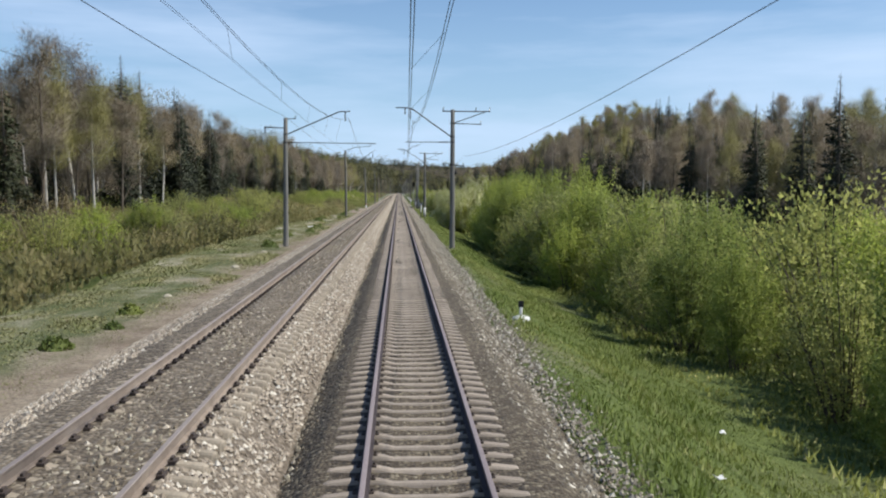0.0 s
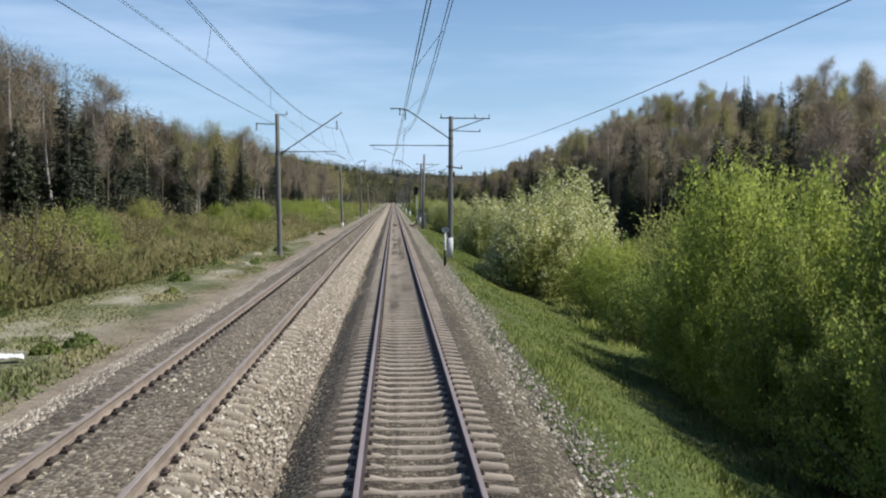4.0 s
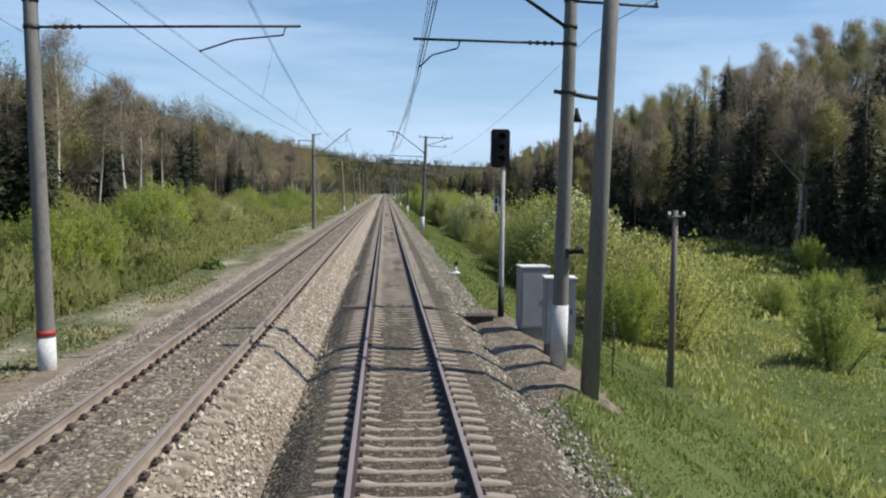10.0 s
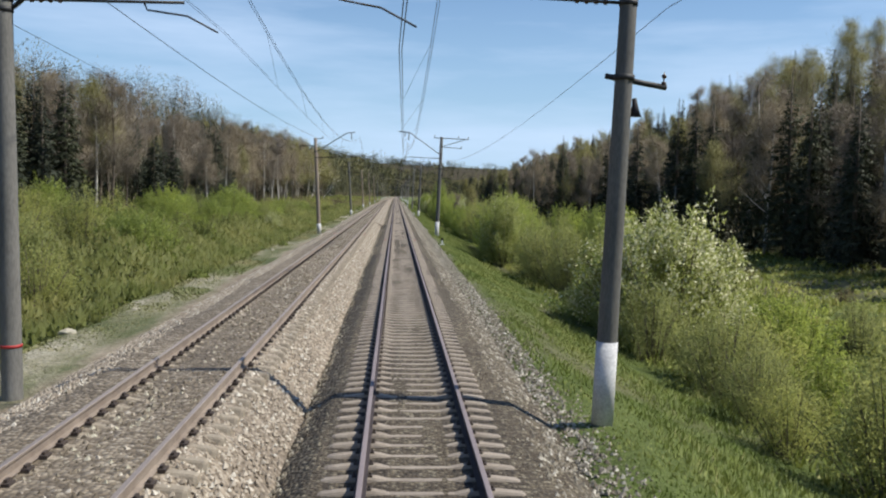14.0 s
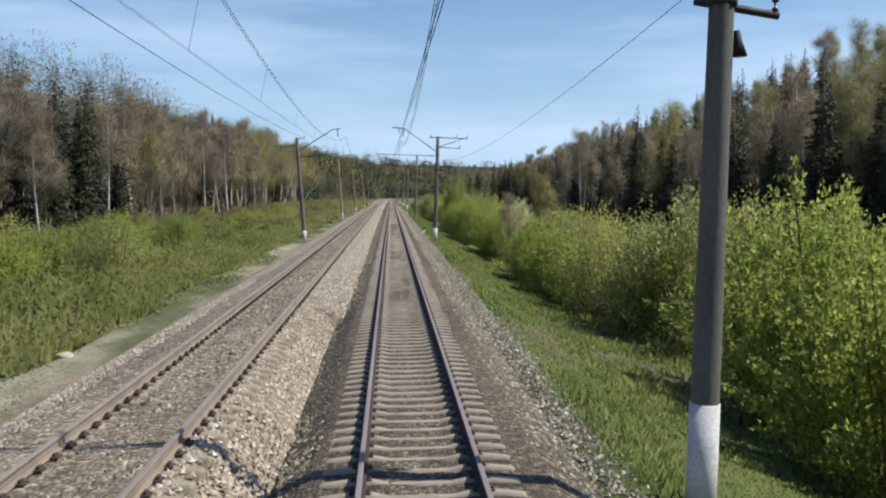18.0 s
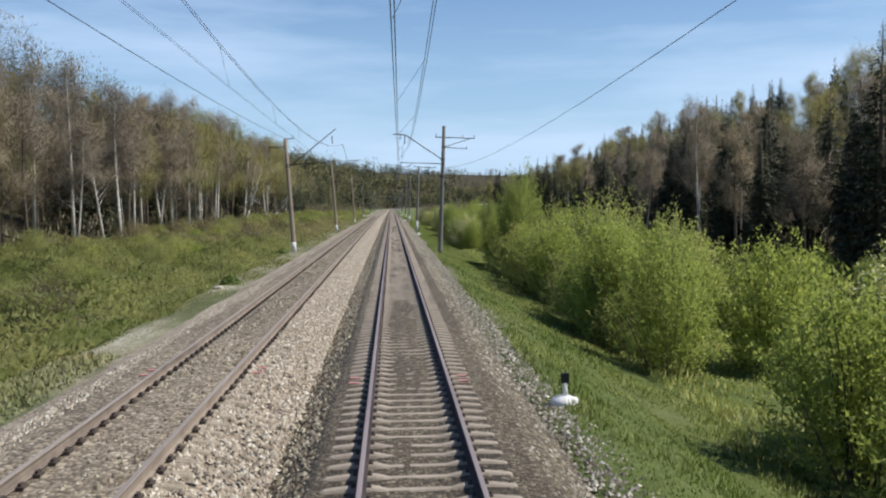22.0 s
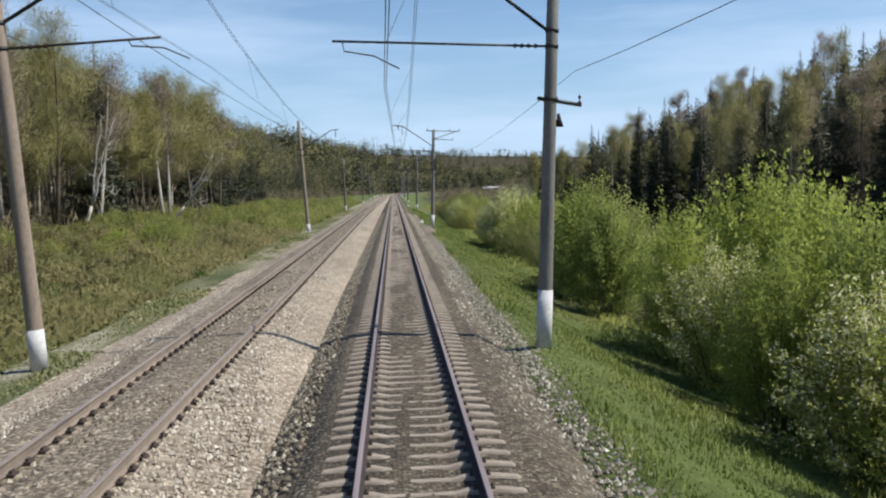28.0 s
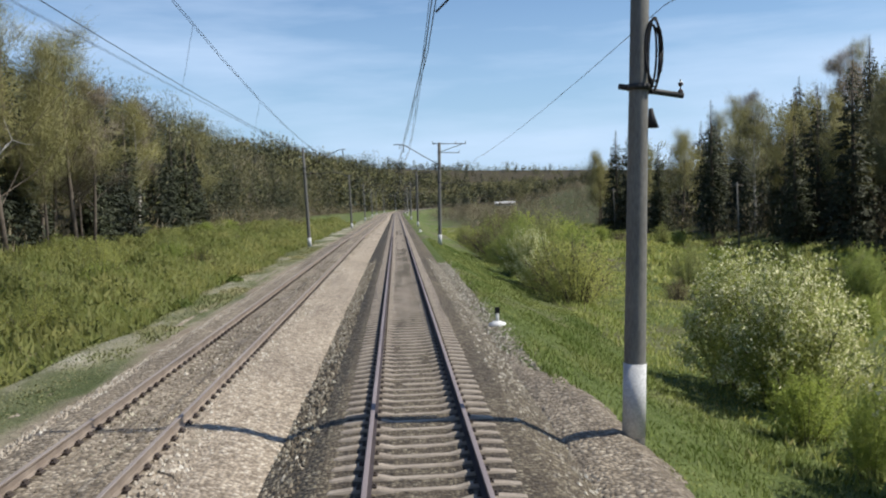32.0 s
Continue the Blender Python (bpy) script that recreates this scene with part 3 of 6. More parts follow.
for cx, cz, side, head, label, group in ((lambda y: 0.0, lambda y: 0.0, RAIL_SIDE, RAIL_TOP, "dark steel rail with a polished head on concrete sleepers", "rails of the near track"),
                                       (left_x, left_z, RAIL_SIDE_OLD, RAIL_TOP_OLD, "dust-brown steel rail on the raised second track", "rails of the second track")):
    for s in (-1, 1):
        rail("rail", cx, cz, s * GAUGE / 2, label, side, head, group)

SLEEPER_STEP = 0.525


def sleeper_shape():
    """Pre-stressed sleeper: high under the rails, low and narrower in the middle, tapered ends."""
    xs = [-1.35, -1.3, -1.0, -0.62, -0.42, 0.42, 0.62, 1.0, 1.3, 1.35]
    top = [-0.25, -0.225, -0.19, -0.19, -0.235, -0.235, -0.19, -0.19, -0.225, -0.25]
    half = [0.062, 0.07, 0.074, 0.07, 0.06, 0.06, 0.07, 0.074, 0.07, 0.062]
    vs, fs = [], []
    for x, t, h in zip(xs, top, half):
        vs += [(x, -h - 0.075, -0.4), (x, -h - 0.012, t - 0.025), (x, -h + 0.008, t), (x, h - 0.008, t), (x, h + 0.012, t - 0.025), (x, h + 0.075, -0.4)]
    for i in range(len(xs) - 1):
        for j in range(5):
            fs.append((i * 6 + j, i * 6 + j + 1, i * 6 + j + 7, i * 6 + j + 6))
    fs += [tuple(range(6))[::-1], tuple(range((len(xs) - 1) * 6, len(xs) * 6))]
    return vs, fs


def clip_shape(x, wide):
    """Fastening beside a rail foot: plate, bolt and clip on both sides; wide swells all of it."""
    out = []
    for s in (-1, 1):
        for a, b, h, w in ((0.08, 0.14 + wide, 0.025 + wide * 0.3, 0.05 + wide), (0.095, 0.12 + wide * 0.5, 0.06 + wide * 0.4, 0.018 + wide)):
            x0, x1 = sorted((x + s * a, x + s * b))
            v = [(X, Y, Z) for X in (x0, x1) for Y in (-w, w) for Z in (-0.2, -0.19 + h)]
            out.append((v, [(0, 1, 3, 2), (4, 6, 7, 5), (0, 4, 5, 1), (2, 3, 7, 6), (1, 5, 7, 3)]))
    return joined(*out)


def repeated(name, verts, faces, places, mats):
    """One joined mesh out of many copies of a small shape."""
    V = np.asarray(verts, float)
    P = np.asarray(places, float)
    allv = (V[None] + P[:, None]).reshape(-1, 3)
    flat = [tuple(i + k * len(V) for i in f) for k in range(len(P)) for f in faces]
    return mesh_of(name, allv, flat, *mats)


def track(name, cx, cz, label, mats, singles, wide):
    t = thing(name, (0, 0, 0), label, "railway track", kind="structure")
    ys = np.arange(TRACK_START + 0.3, TRACK_END, SLEEPER_STEP)
    ys = ys + np.sin(ys * 12.7) * 0.008
    v, f = sleeper_shape()
    shared = mesh_of("sleeper", v, f, mats)
    one = [y for y in ys if singles[0] <= y < singles[1]]
    rest = [(float(cx(y)) + float(bend(y)), y, float(cz(y))) for y in ys if not singles[0] <= y < singles[1] and y < 1150]
    part("sleeper_run", repeated("sleeper_run", v, f, rest, [mats]), None, t)["kind"] = "stuff"
    c = joined(clip_shape(-GAUGE / 2, wide), clip_shape(GAUGE / 2, wide))
    part("rail_fastenings", repeated("rail_fastenings", *c, [(float(cx(y)), y, float(cz(y))) for y in ys if y < 700], [CLIP]), None, t)["kind"] = "stuff"
    return t, shared, [(float(cx(y)), y, float(cz(y))) for y in one]


track_1, sleeper_mesh_1, sleeper_places_1 = track("track_1", lambda y: 0.0, lambda y: 0.0, "near track of pale concrete sleepers and steel rails", CONCRETE, (4.0, 161.0), 0.0)
# oversized dark fastenings here also stand in for shaded pockets beside the rails
track_2, sleeper_mesh_2, sleeper_places_2 = track("track_2", left_x, left_z, "raised second track with sleepers half buried in dusty stone", CONCRETE_DUSTY, (4.0, 161.0), 0.035)

# ---- catenary masts ----


def rod(name, points, radius, material, parent, label="", sides=6):
    return part(name, smooth(mesh_of(name, *tube(points, radius, sides), material)), None, parent, label)


def insulator(name, top, bottom, parent, discs=3, r=0.07):
    """A string of porcelain discs between two points."""
    a, b = Vector(top), Vector(bottom)
    pts, rad = [], []
    for i in range(discs):
        for f, q in ((0.08, 0.25), (0.3, 1.0), (0.55, 0.9), (0.75, 0.25)):
            pts.append(a.lerp(b, (i + f) / discs))
            rad.append(r * q)
    return part(name, smooth(mesh_of(name, *tube([a] + pts + [b], [0.015] + rad + [0.015], 8), INSULATOR)), None, parent)


def mast_post(t, height, foot, material, r0=0.2, r1=0.145):
    zs = [-0.5, 0, height * 0.5, height - 0.02, height]
    rs = [r0, r0, (r0 + r1) / 2, r1, r1 * 0.9]
    part("post", smooth(mesh_of("post", *tube([(0, 0, z) for z in zs], rs, 14), material)), None, t)
    if foot:
        part("painted_foot", smooth(mesh_of("painted_foot", *tube([(0, 0, -0.1), (0, 0, foot)], [r0 + 0.006, r0 + 0.003], 14), WHITEWASH)), None, t, "whitewashed mast foot")


def collar(t, z, r=0.175):
    part("clamp", smooth(mesh_of("clamp", *tube([(0, 0, z - 0.05), (0, 0, z + 0.05)], r, 12), STEEL)), None, t)


def right_mast(x, y, zb, zt, lean=0.0, foot=1.0, long=True, style="outer", material=POST, drop=0.0, lift=0.0, cross=0.0):
    """Mast of the near track: cantilever and registration arm over the track, feeder arm on the far side."""
    t = thing("catenary_mast", pose(x, y, zb, 0, lean, 0), "grey concrete catenary mast with steel cantilever on grassy bank", "mast", "catenary masts of the near track")
    h = zt - zb
    mast_post(t, h, foot, material)
    over = float(bend(y)) - x  # the track's middle, from the mast
    zc, za, zr = 9.55 - zb + lift, 7.55 - zb + lift, 7.15 - zb + lift * 0.75
    rod("cantilever", [(-0.12, 0, za), (over + 0.6, 0, zc), (over + 0.1, 0, zc + 0.06), (over - 0.55, 0, zc + 0.05)], 0.045, STEEL, t)
    collar(t, za)
    end = over - 2.0 if long else over + 0.15
    rod("registration_arm", [(-0.1, 0, zr), (end, 0, zr - 0.02)], 0.032, STEEL, t)
    collar(t, zr)
    if long:
        steady = [(over - 1.75, 0, zr - 0.03), (over - 1.7, 0, zr - 0.26), (over - 0.95, 0, zr - 0.36), (over - 0.3, 0, zr - 0.66)]
    else:
        steady = [(over + 1.25, 0, zr - 0.03), (over + 1.2, 0, zr - 0.2), (over + 0.6, 0, zr - 0.38), (over + 0.28, 0, zr - 0.7)]
    rod("steady_arm", steady, 0.02, STEEL, t)
    insulator("insulator", (over + 0.5, 0, zc), (over + 0.5, 0, zc - 0.75), t, 4)
    insulator("insulator", (over + 0.12, 0, zc + 0.04), (over + 0.12, 0, zc - 0.45), t, 2, 0.06)
    insulator("insulator", (-0.35, 0, zr), (-1.05, 0, zr - 0.005), t, 4, 0.06)
    ha = h - drop
    if style == "outer":
        rod("feeder_arm", [(-0.75, 0, ha - 0.12), (2.75, 0, ha - 0.12)], 0.045, STEEL, t)
        rod("brace", [(0.14, 0, ha - 0.95), (2.35, 0, ha - 0.16)], 0.035, STEEL, t)
        rod("lower_arm", [(0.14, 0, ha - 1.0), (2.1, 0, ha - 1.05)], 0.035, STEEL, t)
        collar(t, ha - 0.98)
        for a in (-0.68, 1.7, 2.7):
            insulator("insulator", (a, 0, ha - 0.1), (a, 0, ha + 0.18), t, 2, 0.05)
        insulator("insulator", (2.05, 0, ha - 1.03), (2.05, 0, ha - 0.8), t, 2, 0.05)
    zx = 5.55 - zb + cross  # small arms of the line wires and the loudspeaker
    rod("crossarm", [(-0.3, 0.18, zx), (0.85, 0.18, zx - 0.15)], 0.055, STEEL, t)
    collar(t, zx - 0.04, 0.2)
    insulator("insulator", (0.8, 0.18, zx - 0.13), (0.8, 0.18, zx + 0.13), t, 2, 0.05)
    part("horn", smooth(mesh_of("horn", *tube([(0.22, 0, zx - 0.4), (0.24, 0, zx - 0.55), (0.24, 0, zx - 0.73)], [0.04, 0.06, 0.13], 10), BLACK)), None, t, "black trackside loudspeaker horn")
    return t


def left_mast(x, y, zb, zt, lean=0.0, foot=0.9, long=True, material=POST, straight=False, lift=0.0, over_top=0.0):
    t = thing("catenary_mast", pose(x, y, zb, 0, lean, 0), "concrete catenary mast with long steel cantilever on sandy verge", "mast", "catenary masts of the second track")
    h = zt - zb
    mast_post(t, h + over_top, foot, material)
    over = float(left_x(y)) - (x - float(bend(y)))
    zc, za, zr = 9.45 - zb + lift, 7.75 - zb + lift, 7.15 - zb + lift
    zc, za = min(zc, h + 0.6), min(za, h - 1.2)
    if straight:
        za = 6.95 - zb
        rod("cantilever", [(0.12, 0, za), (over + 0.15, 0, 10.0 - zb)], 0.045, STEEL, t)
        zc = 9.4 - zb
    else:
        rod("cantilever", [(0.12, 0, za), (over - 0.7, 0, zc), (over + 0.1, 0, zc + 0.05)], 0.045, STEEL, t)
    collar(t, za)
    rod("registration_arm", [(0.1, 0, zr), (over + (2.0 if long else -0.35), 0, zr)], 0.032, STEEL, t)
    collar(t, zr)
    if long:
        steady = [(over + 1.65, 0, zr - 0.03), (over + 1.6, 0, zr - 0.2), (over + 0.5, 0, zr - 0.3), (over - 0.28, 0, zr - 0.55)]
    else:
        steady = [(over - 1.1, 0, zr - 0.03), (over - 1.05, 0, zr - 0.15), (over - 0.3, 0, zr - 0.25), (over + 0.28, 0, zr - 0.55)]
    rod("steady_arm", steady, 0.02, STEEL, t)
    insulator("insulator", (over - 0.25, 0, zc), (over - 0.25, 0, zc - 0.7), t, 4)
    insulator("insulator", (0.45, 0, zr), (1.15, 0, zr), t, 4, 0.06)
    zf = h - 0.75
    rod("feeder_arm", [(-0.05, 0, zf), (-1.55, 0, zf + 0.06)], 0.04, STEEL, t)
    insulator("insulator", (-1.5, 0, zf + 0.04), (-1.5, 0, zf - 0.45), t, 3, 0.06)
    rod("top_arm", [(-0.1, 0, h - 0.08), (0.75, 0, h - 0.05)], 0.035, STEEL, t)
    insulator("insulator", (0.7, 0, h - 0.05), (0.7, 0, h + 0.18), t, 2, 0.05)
    return t


# across, along, foot, top, lean
RIGHT_MASTS = [(3.58, 62.75, -0.45, 9.5, 0.2, 0.0), (3.72, 134.2, -0.55, 9.5, 0.4, 1.5), (3.86, 204.7, -0.42, 9.15, 0.8, 1.35), (3.52, 273.7, -0.5, 9.3, 1.8, 1.45),
               (3.78, 344.4, -0.95, 9.3, 1.8, 1.75), (3.7, 412.75, -0.71, 8.95, 2.2, 1.2), (3.95, 485.9, -0.5, 10.5, 2.4, 0.0), (3.58, 545.0, -0.66, 9.5, 2.5, 1.55),
               (3.8, 613.5, -0.5, 9.65, 2.1, 1.2), (4.16, 687.0, -0.55, 9.8, 1.5, 0.9)]
LEFT_MASTS = [(-8.7, 64.0, -0.65, 8.95, 0.5, 0.0), (-8.65, 137.0, -0.6, 9.9, -0.4, 0.0), (-8.0, 204.2, -0.75, 8.98, -1.6, 0.95), (-7.8, 275.0, -0.5, 9.42, -0.5, 0.0),
              (-7.85, 342.6, -0.42, 8.8, -2.8, 0.9), (-8.35, 413.1, -0.54, 8.92, -3.3, 0.9), (-8.88, 485.2, -0.48, 9.45, -3.3, 0.9), (-8.92, 544.0, -0.44, 10.1, -3.4, 0.9),
              (-8.93, 610.6, -0.68, 9.9, -3.2, 0.9), (-9.5, 690.0, -0.5, 9.9, -1.6, 0.9)]
FAR_MASTS = [(756, 3.7), (826, 3.7), (896, 3.7), (966, 3.7), (1036, 3.7), (1106, 3.7)]
for k, (x, y, zb, zt, lean, foot) in enumerate(RIGHT_MASTS):
    mast = right_mast(x, y, zb, zt, lean, foot, k % 2 == 1, drop=0.9 if k == 6 else 0.0, lift=0.4 if k in (1, 8) else 0.0, cross=(0.0, 0.45, 0.5, 0.3, 0.6, 0.4, 0.5, 0.3, 0.0, 0.2)[k])
    if k == 8:  # a spare coil of cable hangs on this one
        for j in range(5):
            wide, tall = 0.15 - 0.02 * (j % 4), 0.54 + 0.05 * (j % 3)
            loop = [(0.21 + 0.015 * (j % 3) + wide * math.cos(a), -0.17 + 0.05 * j + 0.05 * math.sin(a + j), 6.62 + tall * math.sin(a) - 0.03 * j) for a in np.linspace(0, 6.283, 19)]
            rod("cable_coil", loop, 0.02, BLACK, mast, "black spare cable coil")
for k, (x, y, zb, zt, lean, foot) in enumerate(LEFT_MASTS):
    mast = left_mast(x, y, zb, zt, lean, foot, k % 2 == 0, POST_BROWN if k in (4, 6, 7, 8) else POST, k in (1, 3, 6), -0.25 if k == 4 else 0.0, 0.75 if k == 8 else 0.0)
    if k in (2, 3):
        part("painted_band", smooth(mesh_of("painted_band", *tube([(0, 0, 1.0), (0, 0, 1.12 if k == 2 else 1.06)], 0.204, 14), RED)), None, mast, "red painted band")
for y, x in FAR_MASTS:
    right_mast(x + float(bend(y)), y, -0.6, 9.4, 0.5, 0.9, int(y) % 4 == 0)
    left_mast(-8.5 + float(bend(y)), y + 2, -0.5, 9.3, -1.0, 0.9)

# ---- wires ----
SPAN_R = [-10.0] + [m[1] for m in RIGHT_MASTS] + [y for y, _ in FAR_MASTS]
SPAN_L = [-8.0] + [m[1] for m in LEFT_MASTS] + [y + 2 for y, _ in FAR_MASTS]


def hung(spans, at, sag, steps=8):
    """Points of a wire that hangs between supports; at(i) gives its place across and its height at support i."""
    pts = []
    for i in range(len(spans) - 1):
        (x0, z0), (x1, z1) = at(i), at(i + 1)
        for k in range(steps):
            f = k / steps
            y = spans[i] + f * (spans[i + 1] - spans[i])
            pts.append((x0 + (x1 - x0) * f + float(bend(y)), y, z0 + (z1 - z0) * f - 4 * sag * f * (1 - f)))
    x, z = at(len(spans) - 1)
    pts.append((x + float(bend(spans[-1])), spans[-1], z))
    return pts


def wire(name, pts, r, label, group):
    return tagged(new(name, mesh_of(name, *tube(pts, r, 4, False), WIRE)), label, "wire", group)


def catenary(spans, x, z, group, swing, lift, aside=0.0, thick=0.008):
    zig = lambda i: (float(x(spans[i])) + (0.36 if i % 2 else -0.36) * swing, z)
    contact = hung(spans, zig, 0.12)
    carrier = hung(spans, lambda i: (float(x(spans[i])) + aside + (0.1 if i % 2 else -0.1), z + lift), lift - 0.5, 12)
    for k in (-1, 1):
        wire("contact_wire", [(p[0] + 0.025 * k, p[1], p[2]) for p in contact], thick, "copper contact wire over the track", group)
        wire("messenger_wire", [(p[0] + 0.03 * k, p[1], p[2]) for p in carrier], 0.008, "sagging messenger wire carrying the contact wire", group)
    drops = []
    for i in range(len(spans) - 1):
        for f in (0.12, 0.25, 0.38, 0.5, 0.62, 0.75, 0.88):
            y = spans[i] + f * (spans[i + 1] - spans[i])
            cx, cz = np.interp(y, [p[1] for p in contact], [p[0] for p in contact]), np.interp(y, [p[1] for p in contact], [p[2] for p in contact])
            mx, mz = np.interp(y, [p[1] for p in carrier], [p[0] for p in carrier]), np.interp(y, [p[1] for p in carrier], [p[2] for p in carrier])
            drops.append(tube([(cx, y, cz), (mx, y, mz)], 0.005, 3, False))
    tagged(new("droppers", mesh_of("droppers", *joined(*drops), WIRE)), "thin droppers between messenger and contact wire", "wire", group, "stuff")


catenary(SPAN_R, lambda y: 0.0, 6.2, "overhead line of the near track", 1, 2.5, 0.62)
catenary(SPAN_L, left_x, 6.62, "overhead line of the second track", -1, 2.3, thick=0.004)
LINE_Z = [7.0, 6.15, 7.05, 7.4, 7.1, 6.95, 6.75, 6.85, 6.5, 6.9] + [7.0] * 8
wire("line_wire", hung(SPAN_R, lambda i: (4.5, LINE_Z[i]), 0.85, 12), 0.008, "dark line wire on the small mast crossarms", "line wires")
wire("line_wire", hung(SPAN_L, lambda i: (-8.65, 9.05), 0.45, 12), 0.015, "twisted dark line wire on the mast heads", "line wires")
wire("line_wire", hung(SPAN_L, lambda i: (-10.0, 7.9), 0.9, 12), 0.008, "thin wire on outer mast arms", "line wires")

# ---- plants ----
rng = np.random.default_rng(7)


def leaves(centres, size, r, flat=0.0, sides=3):
    """Small free-hanging leaf pieces at the given points, each turned its own way."""
    n = len(centres)
    a = r.normal(size=(n, 3))
    a[:, 2] *= 1 - flat
    a /= np.linalg.norm(a, axis=1, keepdims=True) + 1e-9
    b = np.cross(a, r.normal(size=(n, 3)))
    b /= np.linalg.norm(b, axis=1, keepdims=True) + 1e-9
    s = size * r.uniform(0.6, 1.4, (n, 1))
    if sides == 3:
        V = np.stack([centres + a * s, centres - a * s * 0.5 + b * s * 0.6, centres - a * s * 0.5 - b * s * 0.6], 1)
    else:
        V = np.stack([centres + a * s, centres + b * s * 0.55, centres - a * s, centres - b * s * 0.55], 1)
    return V.reshape(-1, 3), np.arange(n * V.shape[1]).reshape(n, -1)


def slivers(P, D, length, width, r):
    """Slim leaves, needles or twigs that start at the points P and run along D."""
    n = len(P)
    D = D / (np.linalg.norm(D, axis=1, keepdims=True) + 1e-9)
    b = np.cross(D, r.normal(size=(n, 3)))
    b /= np.linalg.norm(b, axis=1, keepdims=True) + 1e-9
    L, w = length * r.uniform(0.6, 1.4, (n, 1)), width * r.uniform(0.7, 1.3, (n, 1))
    return np.stack([P - b * w, P + b * w, P + D * L], 1).reshape(-1, 3)


def leaf_mesh(name, centres, size, r, material, flat=0.0, sides=3, heart=None, rough=0.45):
    """Leaves as one mesh; heart(points) gives the way out of the crown, along which their surfaces are smoothed."""
    V, F = leaves(centres, size, r, flat, sides)
    return leaf_body(name, V, heart(centres) if heart else None, r, material, rough)


def leaf_body(name, V, out, r, material, rough=0.45):
    """Free triangles as one mesh; out, one row a triangle, smooths their surfaces."""
    T = V.reshape(-1, 3, 3).copy()
    if out is not None:
        out = out / (np.linalg.norm(out, axis=1, keepdims=True) + 1e-9) + r.normal(size=out.shape) * rough
        out /= np.linalg.norm(out, axis=1, keepdims=True) + 1e-9
        turned = (np.cross(T[:, 1] - T[:, 0], T[:, 2] - T[:, 0]) * out).sum(1) < 0
        T[turned] = T[turned][:, [0, 2, 1]]
    n = len(T)
    me = bpy.data.meshes.new(name)
    me.vertices.add(n * 3)
    me.vertices.foreach_set("co", T.astype(np.float32).ravel())
    me.loops.add(n * 3)
    me.loops.foreach_set("vertex_index", np.arange(n * 3, dtype=np.int32))
    me.polygons.add(n)
    me.polygons.foreach_set("loop_start", np.arange(0, n * 3, 3, dtype=np.int32))
    me.update(calc_edges=True)
    if out is not None:
        me.polygons.foreach_set("use_smooth", np.ones(n, dtype=bool))
        me.normals_split_custom_set_from_vertices(np.repeat(out, 3, 0).astype(np.float32))
    me.materials.append(material)
    return me


def out_of(x, y, z, up=0.25):
    """Ways out of a crown whose heart lies at a height z."""
    def way(P):
        d = P - np.array((x, y, z))
        d = d / (np.linalg.norm(d, axis=1, keepdims=True) + 1e-6)
        d[:, 2] += up
        return d
    return way


def from_stem(P):
    """Ways out from an upright stem at the origin, a little upwards."""
    d = P * (1, 1, 0)
    d = d / (np.linalg.norm(d, axis=1, keepdims=True) + 1e-6)
    d[:, 2] += 0.55
    return d


def spruce(seed, h, w):
    """Trunk and dense drooping tiers of needles; returns the two meshes."""
    r = np.random.default_rng(seed)
    trunk = smooth(mesh_of("trunk", *tube([(0, 0, -0.5), (0, 0, h * 0.5), (0, 0, h * 0.99)], [0.02 * h * 0.7, 0.011 * h, 0.02], 6), BARK))
    pts, way = [], []
    z = h * r.uniform(0.03, 0.09)
    while z < h * 0.985:
        f = 1 - z / h
        reach = w * (f ** 0.85) * r.uniform(0.75, 1.15) + 0.06
        for k in range(max(6, int(13 * f ** 0.5))):
            ang = r.uniform(0, 2 * math.pi)
            L = reach * r.uniform(0.55, 1.1)
            m = max(4, int(9 * L))
            q = r.uniform(0.1, 1, m) ** 0.8
            side = r.normal(size=m) * (0.05 + 0.16 * L * q * (1.15 - q))
            x = q * L
            pts.append(np.stack([np.cos(ang) * x - np.sin(ang) * side, np.sin(ang) * x + np.cos(ang) * side, z - 0.3 * x + 0.12 * q * L * q + r.normal(size=m) * 0.1], 1))
            way.append(np.stack([np.full(m, np.cos(ang)), np.full(m, np.sin(ang)), np.full(m, -0.35)], 1) + r.normal(size=(m, 3)) * 0.5)
        z += h * r.uniform(0.014, 0.024)
    P, D = np.concatenate(pts), np.concatenate(way)
    small = np.clip((1 - P[:, 2:] / h) * 4, 0.35, 1)
    return trunk, leaf_body("crown", slivers(P, D, 0.42 * small, 0.1 * small, r), from_stem(P), r, NEEDLE, 0.3)


